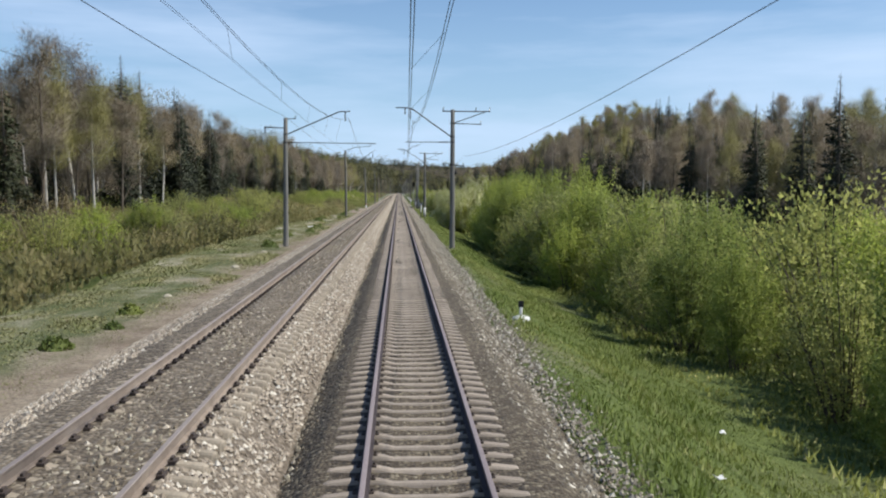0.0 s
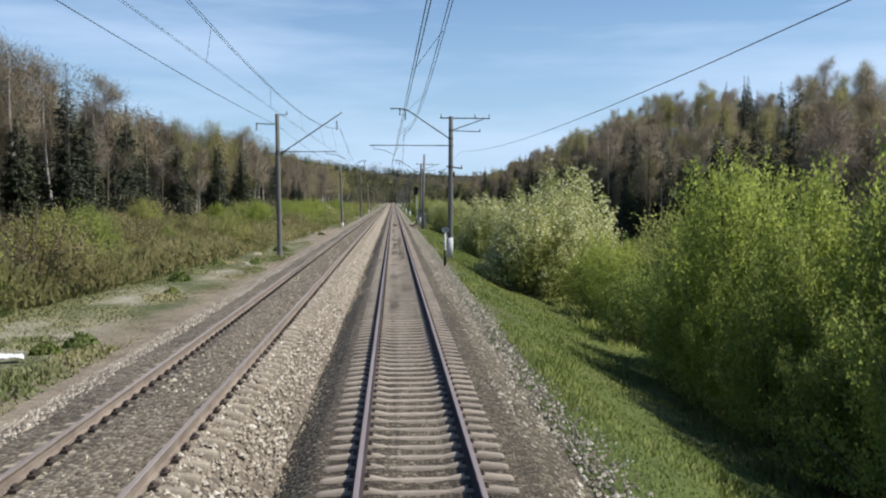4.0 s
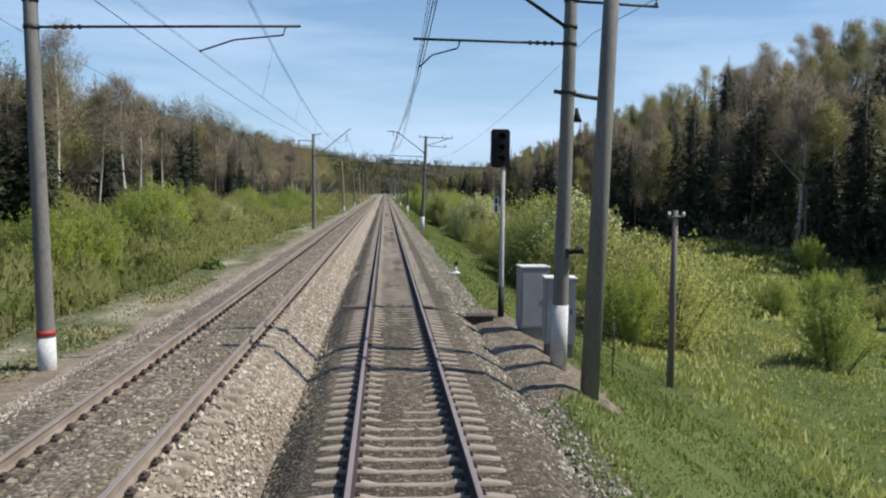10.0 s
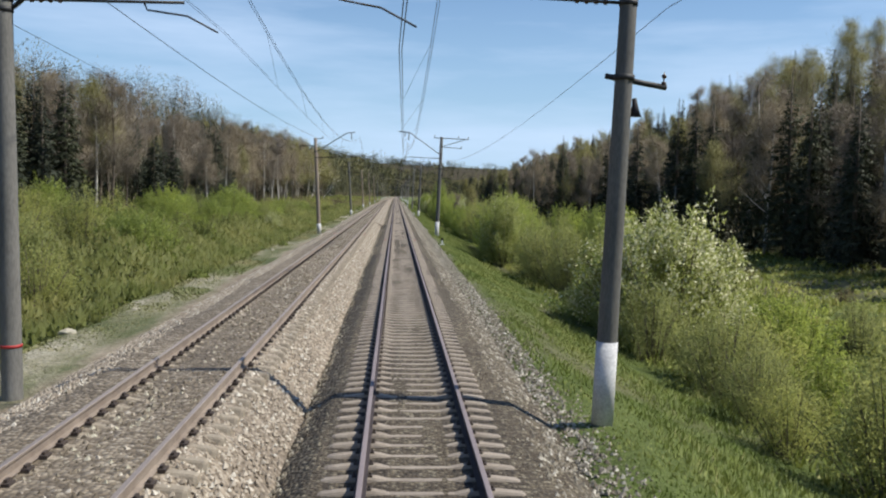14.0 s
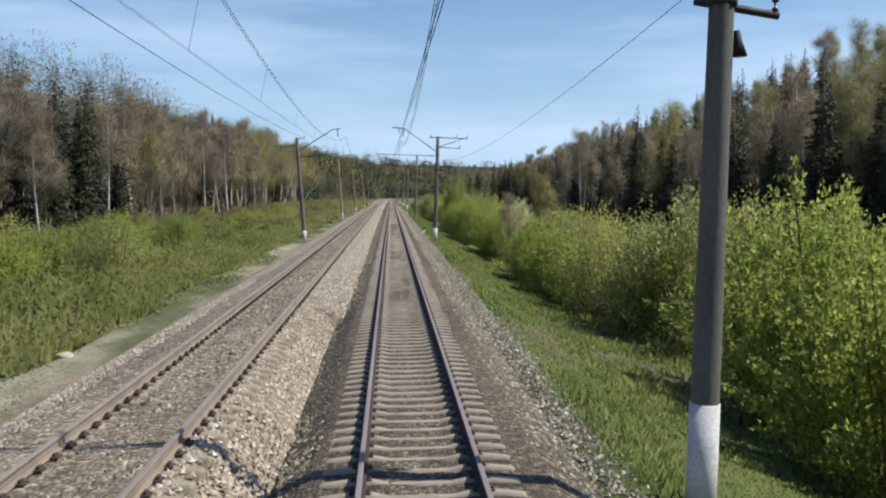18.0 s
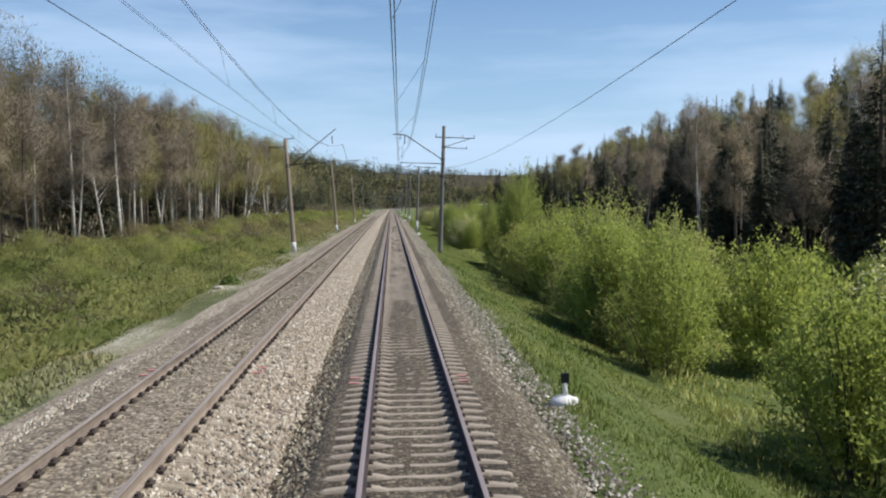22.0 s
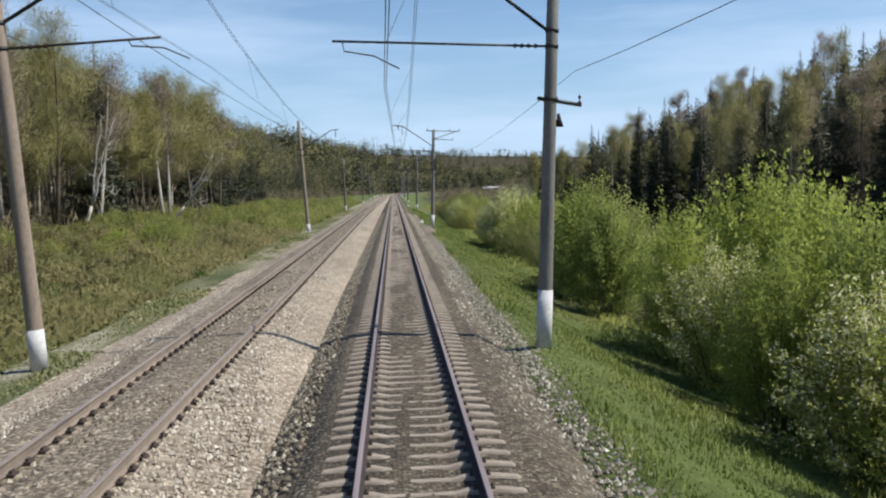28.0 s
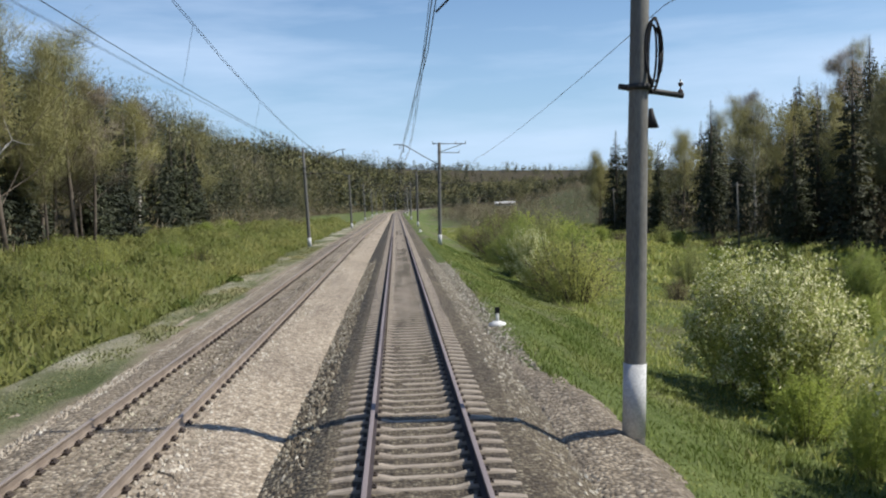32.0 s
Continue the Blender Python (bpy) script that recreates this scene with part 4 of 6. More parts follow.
def limbs(r, base, h, count, spread, up, thick, start=0.35):
    """Limbs off a trunk; returns tubes and the points along their outer parts."""
    pieces, tips = [], []
    for k in range(count):
        f = start + (0.98 - start) * (k + r.uniform(0, 1)) / count
        p = Vector(base(f))
        ang = r.uniform(0, 2 * math.pi)
        L = spread * (1.15 - f) ** 0.7 * r.uniform(0.6, 1.2)
        d = Vector((math.cos(ang), math.sin(ang), up * r.uniform(0.6, 1.3)))
        mid, end = p + d * L * 0.5 + Vector((0, 0, 0.06 * L)), p + d * L + Vector((0, 0, 0.22 * L))
        pieces.append(tube([p, mid, end], [thick * (1.1 - f), thick * 0.55 * (1.1 - f), 0.012], 4, False))
        for j in range(3):
            q = p.lerp(end, r.uniform(0.35, 0.8))
            e = q + Vector(r.normal(size=3)) * L * 0.28 + Vector((0, 0, 0.2 * L))
            pieces.append(tube([q, e], [thick * 0.3 * (1.1 - f), 0.008], 3, False))
            tips.append((q, e))
        tips.append((mid, end))
    return pieces, tips


def birch(seed, h, spread, lean, leaf, count, white=True, size=(0.75, 0.017)):
    """Slim trunk, rising limbs, and a thin see-through crown of twigs and young leaves."""
    r = np.random.default_rng(seed)
    bx, by = r.normal(size=2) * 0.02 * h
    base = lambda f: (lean * h * f + bx * math.sin(f * 3), by * math.sin(f * 2.5), h * f)
    tr = tube([base(f) if f else (0, 0, -0.5) for f in (0, 0.2, 0.45, 0.7, 1.0)], [0.0125 * h, 0.0105 * h, 0.008 * h, 0.005 * h, 0.01], 7)
    pieces, tips = limbs(r, base, h, 17, spread, 0.9, 0.085, r.uniform(0.3, 0.45) if white else r.uniform(0.16, 0.28))
    trunk = smooth(mesh_of("trunk", *joined(tr, *pieces), BARK_BIRCH if white else BARK, BARK_BIRCH if white and seed % 2 else BARK))
    for p in trunk.polygons:
        p.material_index = int(p.index >= len(tr[1]))
    pts, way = [], []
    per = max(1, count // len(tips))
    for a, b in tips:
        a, b = np.array(a), np.array(b)
        q = r.uniform(0.1, 1.15, (per, 1))
        pts.append(a * (1 - q) + b * q + r.normal(size=(per, 3)) * (0.22 + 0.05 * h / 3))
        way.append((b - a) / (np.linalg.norm(b - a) + 1e-6) + (0, 0, 0.35) + r.normal(size=(per, 3)) * 0.6)
    P = np.concatenate(pts)
    return trunk, leaf_body("crown", slivers(P, np.concatenate(way), size[0], size[1], r), out_of(lean * h * 0.6, 0, h * 0.5)(P), r, leaf, 0.35)


def bush(seed, h, w, leaf, count, size, stems=9, blossom=0, full=1.0):
    """Many-stemmed shrub: shoots that fan out to a lumpy dome, slim leaves along them, and sometimes blossom."""
    r = np.random.default_rng(seed)
    shoots = 90 + 6 * stems
    ang, q = r.uniform(0, 2 * math.pi, shoots), r.uniform(0.0, 1.0, shoots) ** 0.6
    rise = np.sqrt(np.clip(1 - q * q, 0.02, 1))
    knob = 1 + 0.13 * np.sin(3 * ang + seed) * q + 0.1 * np.sin(5 * ang + 2 * seed + 4 * q) + r.normal(size=shoots) * 0.07
    tip = np.stack([np.cos(ang) * q * w * knob, np.sin(ang) * q * w * knob, h * (0.1 + 0.9 * rise) * knob * r.uniform(0.86, 1.06, shoots)], 1)
    root = np.stack([np.cos(ang) * q * w * 0.3, np.sin(ang) * q * w * 0.3, np.full(shoots, -0.2)], 1)
    pieces = [tube([tuple(root[k]), tuple(root[k] * 0.35 + tip[k] * 0.6 + (0, 0, 0.06 * h)), tuple(tip[k])], [0.035, 0.022, 0.006], 3, False) for k in range(stems * 2)]
    per = max(8, int(1.2 * count) // shoots)
    f = r.uniform(0.06, 1.0, (shoots, per)) ** 0.7
    bow = (f * (1 - f))[..., None] * np.array((0, 0, 0.26 * h))
    P = root[:, None] * (1 - f[..., None]) + tip[:, None] * f[..., None] + bow + r.normal(size=(shoots, per, 3)) * (0.055 * min(w, h) * full) * (1.25 - f[..., None] * 0.75)
    D = np.repeat(((tip - root) / np.linalg.norm(tip - root, axis=1, keepdims=True))[:, None], per, 1) + r.normal(size=(shoots, per, 3)) * 0.55
    P, D = P.reshape(-1, 3), D.reshape(-1, 3)
    P[:, 2] = np.abs(P[:, 2])
    wood = mesh_of("woody_base", *joined(*pieces), BARK)
    ways = P / (w * w, w * w, h * h) * min(w, h)
    ways = ways / (np.linalg.norm(ways, axis=1, keepdims=True) + 1e-6) + (0, 0, 0.65)
    crown = leaf_body("crown", slivers(P, D, size * 1.4, size * 0.42, r), ways, r, leaf, 0.6)
    bl = None
    if blossom:
        out = P[np.linalg.norm(P / (w, w, h), axis=1) > 0.72]
        Q = out[r.integers(0, len(out), blossom)] + r.normal(size=(blossom, 3)) * 0.06
        bl = leaf_mesh("blossom", Q, 0.055, r, BLOSSOM, 0.0, 3, out_of(0, 0, h * 0.35))
    return wood, crown, bl


def plant(name, at, meshes, label, category, group):
    t = thing(name, at, label, category, group)
    for me in meshes:
        if me:
            part(me.name.split(".")[0], me, None, t)
    return t


SPRUCES = [spruce(11, 19, 3.6), spruce(12, 21, 4.1), spruce(13, 15, 3.3), spruce(14, 23, 3.9)]
BARE = [birch(21, 19, 4.2, 0.02, TWIG, 8200), birch(22, 21, 4.6, -0.05, TWIG, 8600), birch(23, 17, 3.9, 0.12, TWIG, 7000), birch(24, 20, 4.6, 0.0, TWIG, 9000, False), birch(25, 16, 4.2, 0.03, TWIG, 8000, False)]
GREEN = [birch(31, 18, 4.6, 0.0, TWIG_GREEN, 8600), birch(32, 20, 5.2, 0.03, TWIG_GREEN, 9400, False), birch(33, 15, 4.6, -0.03, TWIG_GREEN, 8400, False)]


def spin(x, y, turn, s, sz=1.0):
    return Matrix.Translation((x, y, float(land(x, y)))) @ Matrix.Rotation(turn, 4, "Z") @ Matrix.Diagonal((s, s, s * sz, 1))


SPRUCE_LEFT = ([0, 130, 145, 240, 360, 380, 398, 420, 428, 440, 460, 466, 690, 720, 1200], [0.35, 0.4, 0.65, 0.55, 0.45, 0.2, 0.7, 0.7, 0.3, 0.65, 0.65, 0.12, 0.12, 0.5, 0.45])
SPRUCE_RIGHT = ([0, 150, 200, 400, 440, 480, 520, 720, 800, 1200], [0.45, 0.5, 0.55, 0.55, 0.65, 0.7, 0.75, 0.75, 0.45, 0.5])
TALL_LEFT = ([0, 60, 120, 380, 400, 420, 440, 560, 610, 700, 740, 800], [1.0, 1.0, 0.95, 0.9, 0.76, 0.76, 0.88, 1.0, 1.15, 1.15, 1.05, 1.0])
TALL_RIGHT = ([0, 120, 190, 260, 400, 460, 550, 620, 680, 800], [0.8, 0.78, 0.86, 0.98, 0.98, 0.95, 0.87, 0.83, 0.88, 0.95])
forest = []
for side, edge, table in ((-1, 39, SPRUCE_LEFT), (1, 47, SPRUCE_RIGHT)):
    for row, (off, step) in enumerate(((0, 5.2), (4.5, 5.8), (10, 6.4))):
        y = 20 + row * 2
        while y < (700 if row else 780):
            y += step * rng.uniform(0.55, 1.45)
            x = side * (edge + off + rng.uniform(-2.5, 2.5) + 2.5 * math.sin(y * 0.045 + side))
            forest.append((side, x, y, rng.uniform() < np.interp(y, *table), rng.uniform()))
for side, off, step in ((1, 62, 7.5), (1, 72, 7.5), (1, 84, 8), (1, 97, 7.5), (-1, 55, 8.5), (-1, 67, 8.5)):  # rows up the hillsides
    y = 70.0
    while y < (790 if side < 0 else 775):
        y += step * rng.uniform(0.6, 1.4)
        share = np.interp(y, [0, 200, 450, 520], [0.5, 0.25, 0.3, 0.5]) if side > 0 else np.interp(y, [0, 380, 400, 650, 700], [0.4, 0.4, 0.2, 0.25, 0.55])
        forest.append((side, side * (off + rng.uniform(-4, 4)), y, rng.uniform() < share, rng.uniform()))
for side, x, y, conifer, pick in forest:
    turn, s = rng.uniform(0, 2 * math.pi), rng.uniform(0.84, 1.1) * np.interp(y, *(TALL_LEFT if side < 0 else TALL_RIGHT))
    s *= 0.88 if abs(x) > 53 and side < 0 else 1.0
    if conifer and abs(x) > 52.5:
        plant("hillside_spruce", spin(x, y, turn, s), SPRUCES[int(pick * 4)], "dark spruce standing up the wooded hillside", "tree", "spruces on the hillside")
    elif conifer:
        plant("spruce_tree", spin(x, y, turn, s), SPRUCES[int(pick * 4)], "tall dark green spruce at the forest edge", "tree", "spruces at the forest edge")
    elif pick < (0.25 if y < 400 else 0.05 if y < 530 else 0.35 if y < 620 else 0.75) or (side > 0 and pick < (0.25 if x < 58 else 0.55)):
        plant("birch_tree", spin(x, y, turn, s), GREEN[int(pick * 997) % 3], "birch with thin young green leaves at the forest edge", "tree", "young-leaved trees at the forest edge")
    elif abs(x) > 52.5:
        plant("hillside_birch", spin(x, y, turn, s), BARE[int(pick * 997) % 5], "leafless birch standing up the wooded hillside", "tree", "leafless trees on the hillside")
    else:
        plant("bare_birch_tree", spin(x, y, turn, s), BARE[int(pick * 997) % 5], "almost leafless birch with pale trunk at the forest edge", "tree", "leafless trees at the forest edge")

# deeper and far woods: bodies of many small crowns on both sides and across the valley's end
fx, fy = [], []
for side, edge in ((-1, 74), (1, 104)):
    count = 1700 if side < 0 else 900
    yy = rng.uniform(60, 1300 if side < 0 else 800, count)
    fx.append(side * (edge + rng.uniform(0, 1, count) ** 1.6 * 70) + bend(yy))
    fy.append(yy)
    yy = rng.uniform(700, 1330 if side < 0 else 810, 900 if side < 0 else 110)
    fx.append(side * ((39 if side < 0 else 47) + rng.uniform(0, 38, len(yy))) + bend(yy))
    fy.append(yy)
fy.append(rng.uniform(1262, 1600, 4200))
fx.append(rng.uniform(-330, 520, 4200))
fy.append(rng.uniform(1600, 2300, 1800))
fx.append(rng.uniform(-450, 900, 1800))
fx, fy = np.concatenate(fx), np.concatenate(fy)
keep = (np.abs(fx - bend(fy)) > np.where(fy < 1270, 30, 0)) & ~((fx > 62) & (fx < 130) & (fy > 1200) & (fy < 1345))
fx, fy = fx[keep], fy[keep]
fz, fh = land(fx, fy), rng.uniform(12, 21, len(fx)) * (1 + 0.16 * np.sin(fx * 0.05 + fy * 0.02) + 0.1 * np.sin(fx * 0.13))
fh *= np.where(fx > 0, np.interp(fy, [0, 150, 250], [0.42, 0.52, 0.7]), 1.0)
pointed = rng.uniform(size=len(fx)) < np.where(fy > 1100, 0.6, np.where(fx < 0, np.interp(fy, [0, 600, 700], [0.33, 0.33, 0.5]), np.where(fx < 70, 0.7, np.interp(fy, [0, 200, 450, 520], [0.5, 0.2, 0.3, 0.5]))))
near_deep = fy < 1100


def crowns(pick, narrow, per, size, wide, material, name, label):
    X, Y, Z, H = fx[pick], fy[pick], fz[pick], fh[pick]
    n = len(X)
    q = rng.uniform(0.05, 1.0, (n, per))
    ang = rng.uniform(0, 2 * math.pi, (n, per))
    if narrow:
        rad = 3.3 * (1.02 - q) * rng.uniform(0.3, 1.1, (n, per))
    else:
        rad = (4.4 if per > 100 else 6.0) * np.sqrt(np.clip(1 - ((q - 0.62) / 0.45) ** 2, 0.03, 1)) * rng.uniform(0.3, 1.1, (n, per))
    C = np.stack([X[:, None] + rad * np.cos(ang), Y[:, None] + rad * np.sin(ang), Z[:, None] + q * H[:, None]], -1).reshape(-1, 3)
    W = np.stack([np.cos(ang), np.sin(ang), np.full_like(ang, 0.5) + (0.0 if narrow else 1.0) * (q - 0.5)], -1).reshape(-1, 3)
    D = W * (1, 1, -0.6 if narrow else 1.0) + rng.normal(size=W.shape) * 0.5 + (0, 0, 0.0 if narrow else 0.6)
    thin = np.clip((1.05 - q) * 3, 0.25, 1).reshape(-1, 1) if narrow else 1.0
    return tagged(new(name, leaf_body(name, slivers(C, D, size * thin, size * wide * thin, rng), W, rng, material, 0.25)), label, "woods", kind="stuff")


def undergrowth():
    """Low growth under the forest edges and brown scrub on the open slope at the valley's end."""
    X, Y, H = [], [], []
    for side, edge, y1 in ((-1, 36, 1250), (1, 45, 800)):
        n = 900
        Y.append(rng.uniform(10, y1, n))
        X.append(side * (edge + rng.uniform(0, 17, n)) + bend(Y[-1]))
        H.append(rng.uniform(2.0, 5.5, n))
    n = 1700
    Y.append(rng.uniform(780, 1300, n))
    X.append(rng.uniform(14, 240, n) + bend(Y[-1]))
    H.append(rng.uniform(2.0, 6.5, n))
    X, Y, H = (np.concatenate(v) for v in (X, Y, H))
    clear = ~((X > 70) & (X < 122) & (Y > 1180))
    X, Y, H = X[clear], Y[clear], H[clear]
    n, per = len(X), 62
    q, ang = rng.uniform(0.02, 1, (n, per)), rng.uniform(0, 6.283, (n, per))
    rad = 0.75 * H[:, None] * np.sqrt(np.clip(1 - (q * 0.95) ** 2, 0.05, 1)) * rng.uniform(0.3, 1.05, (n, per))
    C = np.stack([X[:, None] + rad * np.cos(ang), Y[:, None] + rad * np.sin(ang), land(X, Y)[:, None] + q * H[:, None]], -1).reshape(-1, 3)
    W = np.stack([np.cos(ang), np.sin(ang), q + 0.3], -1).reshape(-1, 3)
    D = W * 0.4 + rng.normal(size=W.shape) * 0.4 + (0, 0, 0.9)
    tagged(new("undergrowth", leaf_body("undergrowth", slivers(C, D, 0.95, 0.05, rng), W, rng, THICKET, 0.3)), "brown undergrowth below the forest edge and on the far slope", "scrub", kind="stuff")


undergrowth()
crowns(pointed & near_deep, True, 330, 0.55, 0.24, NEEDLE, "deep_spruce_woods", "dark spruce woods behind the forest edge")
young = rng.uniform(size=len(fx)) < np.where(fx > 0, np.interp(fy, [0, 150, 250, 450, 560, 900], [0.2, 0.3, 0.7, 0.4, 0.5, 0.8]), np.interp(fy, [0, 300, 560, 700], [0.2, 0.25, 0.5, 0.8]))
crowns(~pointed & near_deep & ~young, False, 210, 1.1, 0.06, TWIG, "deep_birch_woods", "brown leafless woods behind the forest edge")
crowns(~pointed & near_deep & young, False, 210, 0.75, 0.15, ASPEN, "deep_young_woods", "olive young-leaved woods behind the forest edge")
crowns(pointed & ~near_deep, True, 52, 1.7, 0.3, NEEDLE, "far_spruce_woods", "dark spruce woods on the far ridge")
crowns(~pointed & ~near_deep, False, 52, 1.5, 0.28, ASPEN, "far_birch_woods", "olive young-leaved woods on the far ridge")

# ---- shrubs ----
WILLOWS = [bush(41, 4.8, 2.7, WILLOW, 12000, 0.088), bush(42, 3.8, 2.5, WILLOW, 11000, 0.082), bush(43, 5.8, 3.0, WILLOW, 12500, 0.092)]
ALDERS = [bush(51, 4.6, 2.7, ALDER, 7800, 0.08, 18, 0, 1.3), bush(52, 3.6, 2.4, ALDER, 7000, 0.075, 18, 0, 1.3)]
CHERRIES = [bush(61, 4.6, 2.5, CHERRY_LEAF, 12000, 0.078, 9, 4800, 1.25), bush(62, 3.8, 2.3, CHERRY_LEAF, 11000, 0.075, 9, 4200, 1.25)]
BROWNS = [bush(71, 3.2, 2.6, BROWN_SHRUB, 3600, 0.075, 24), bush(72, 2.6, 2.2, BROWN_SHRUB, 3000, 0.07, 22)]
TALL_WILLOWS = [bush(45, 8.0, 3.1, WILLOW, 25000, 0.09, 14, 0, 1.35), bush(46, 7.2, 2.9, WILLOW, 23000, 0.088, 14, 0, 1.35)]
BROAD = [bush(47, 6.2, 2.9, WILLOW, 19000, 0.1, 12, 0, 1.6), bush(48, 5.6, 2.7, CHERRY_LEAF, 17000, 0.098, 12, 900, 1.6)]
YOUNG = [bush(81, 9.6, 2.3, WILLOW, 22000, 0.085, 14, 0, 1.7)]
KITS = {"W": (TALL_WILLOWS, (8.0, 7.2), "shrub", "tall fresh green willow shrub on the bank"), "t": (YOUNG, (9.6,), "young_willow_tree", "tall slim young willow in fresh leaf on the bank"), "w": (WILLOWS, (4.8, 3.8, 5.8), "shrub", "fresh green willow shrub on the bank"), "a": (ALDERS, (4.6, 3.6), "shrub", "olive thin-leaved shrub on the bank"),
        "B": (BROAD[:1], (6.2,), "shrub", "broad dense willow shrub in fresh leaf on the bank"), "D": (BROAD[1:], (5.6,), "shrub", "broad dense bird cherry shrub just coming into blossom"),
        "c": (CHERRIES, (4.6, 3.8), "shrub", "bird cherry shrub in white blossom on the bank"), "b": (BROWNS, (3.2, 2.6), "shrub", "leafless brown shrub on the bank")}
# stretches of the right bank: from, to, nearest and farthest from the track, height, kinds, step
BANK = [(20, 60, 11.5, 17.0, 7.4, "WWa", 2.8), (54, 74, 10.2, 12.5, 6.6, "wWa", 2.4), (20, 70, 17.0, 28.0, 5.2, "wa", 4.5), (62, 84, 10.8, 15.0, 8.2, "WWaW", 3.2), (84, 108, 9.4, 13.0, 8.2, "WW", 2.8), (108, 128, 11.5, 16.0, 6.0, "wa", 3.6),
        (130, 140, 8.8, 12.0, 7.7, "c", 2.4), (144, 149, 9.9, 10.8, 5.6, "a", 2.6), (150, 167, 12.2, 13.6, 3.9, "wac", 2.2), (171, 171, 10.2, 10.5, 6.6, "c", 2.4), (173, 182, 10.8, 13.0, 5.6, "wc", 2.8), (184, 193, 10.2, 13.5, 5.4, "cww", 2.6),
        (221, 232, 10.4, 13.2, 4.9, "wa", 2.6), (236, 254, 9.9, 14.0, 6.3, "aaw", 2.3), (241, 241, 12.4, 12.9, 6.2, "c", 3.0), (256, 266, 11.3, 14.5, 6.2, "aaa", 2.6), (267, 291, 11.6, 16.5, 4.0, "aaw", 2.6), (296, 301, 11.8, 13.2, 6.0, "c", 2.2),
        (304, 316, 11.8, 16.0, 5.5, "wa", 3.0), (318, 330, 11.0, 15.0, 7.0, "aW", 2.6), (336, 336, 9.4, 9.6, 5.7, "D", 3.0), (341, 349, 10.4, 12.0, 5.4, "ww", 2.8), (352, 360, 10.3, 13.5, 6.2, "w", 3.0), (366, 382, 10.9, 16.0, 6.8, "aaw", 2.4), (383, 402, 9.8, 13.0, 5.7, "wa", 2.2), (402, 418, 11.0, 15.0, 4.3, "ab", 3.6),
        (420, 433, 10.2, 12.8, 6.2, "wc", 3.0), (443, 478, 9.6, 15.0, 6.1, "wwa", 2.4), (476, 490, 10.2, 13.5, 5.8, "waW", 2.3), (486, 488, 10.7, 11.1, 10.0, "t", 2.0), (488, 500, 12.0, 16.0, 5.5, "wa", 3.0), (500, 528, 12.5, 16.0, 4.6, "aw", 3.4), (530, 556, 10.0, 14.5, 7.0, "WwcW", 2.4),
        (562, 565, 11.8, 13.0, 1.7, "b", 2.2), (571.4, 571.4, 10.6, 10.7, 7.1, "B", 2.0), (575, 582, 11.6, 15.0, 6.0, "wa", 2.8), (584, 600, 11.6, 15.0, 5.5, "aw", 2.8), (601, 607, 10.8, 13.0, 5.8, "aw", 2.4), (612, 616, 11.6, 13.0, 6.2, "c", 2.2), (617, 621, 9.8, 12.0, 2.2, "w", 2.4), (624, 629, 11.6, 13.0, 4.9, "c", 2.6), (652, 660, 10.8, 12.0, 4.6, "ab", 4.0),
        (662, 673, 10.0, 13.0, 5.3, "cw", 3.0), (674, 740, 10.5, 16.0, 5.3, "wab", 3.4)]
made = 0
for y0, y1, u0, u1, tall, kinds, step in BANK:
    y, k = y0, 0
    while y <= y1:
        kit, h0, name, label = KITS[kinds[k % len(kinds)]]
        near = k % 2 == 0
        u = rng.uniform(u0, u0 + (u1 - u0) * 0.3) if near else rng.uniform(u0 + (u1 - u0) * 0.5, u1 + 1.0)
        s = tall / h0[made % len(kit)] * (rng.uniform(0.5, 0.85) if near and u1 - u0 > 2 else rng.uniform(0.82, 1.06))
        plant(name, spin(u, y, rng.uniform(0, 6.3), s, rng.uniform(0.92, 1.08)), kit[made % len(kit)], label, "shrub", "shrubs on the bank")
        y += 0.8 * step * rng.uniform(0.7, 1.3)
        k += 1
        made += 1
own = np.random.default_rng(606)
for u, y, turn, s in ((10.6, 566.4, 2.1, 0.9), (10.4, 491.5, 0.4, 0.86), (10.9, 494.2, 3.3, 0.8), (10.2, 449.5, 5.0, 0.84), (10.6, 453.0, 1.2, 0.88)):
    plant("shrub", spin(u, y, turn, s), BROAD[0], KITS["B"][3], "shrub", "shrubs on the bank")
for k in range(18):  # low thicket along the foot of the higher shrubs
    y, u = 261 + k * 2.55 + own.uniform(-0.6, 0.6), own.uniform(10.0, 11.2) + 0.5 * math.sin(k * 0.8)
    plant("shrub", spin(u, y, own.uniform(0, 6.3), own.uniform(0.5, 0.78)), ALDERS[k % 2], KITS["a"][3], "shrub", "shrubs on the bank")
for k in range(130):  # looser shrubs towards the woods on the sunny side of the valley
    y, u = rng.uniform(20, 760), rng.uniform(17, 44)
    kit, h0, name, label = KITS["wab"[k % 3]]
    if k % 6 == 5 and u > 30:
        rng.uniform(size=2)
        continue
    plant("meadow_shrub", spin(u, y, rng.uniform(0, 6.3), rng.uniform(0.45, 0.85) * (1.15 if y < 130 else 0.8)), kit[k % 2], "single olive shrub in the valley meadow", "shrub", "shrubs in the valley meadow")
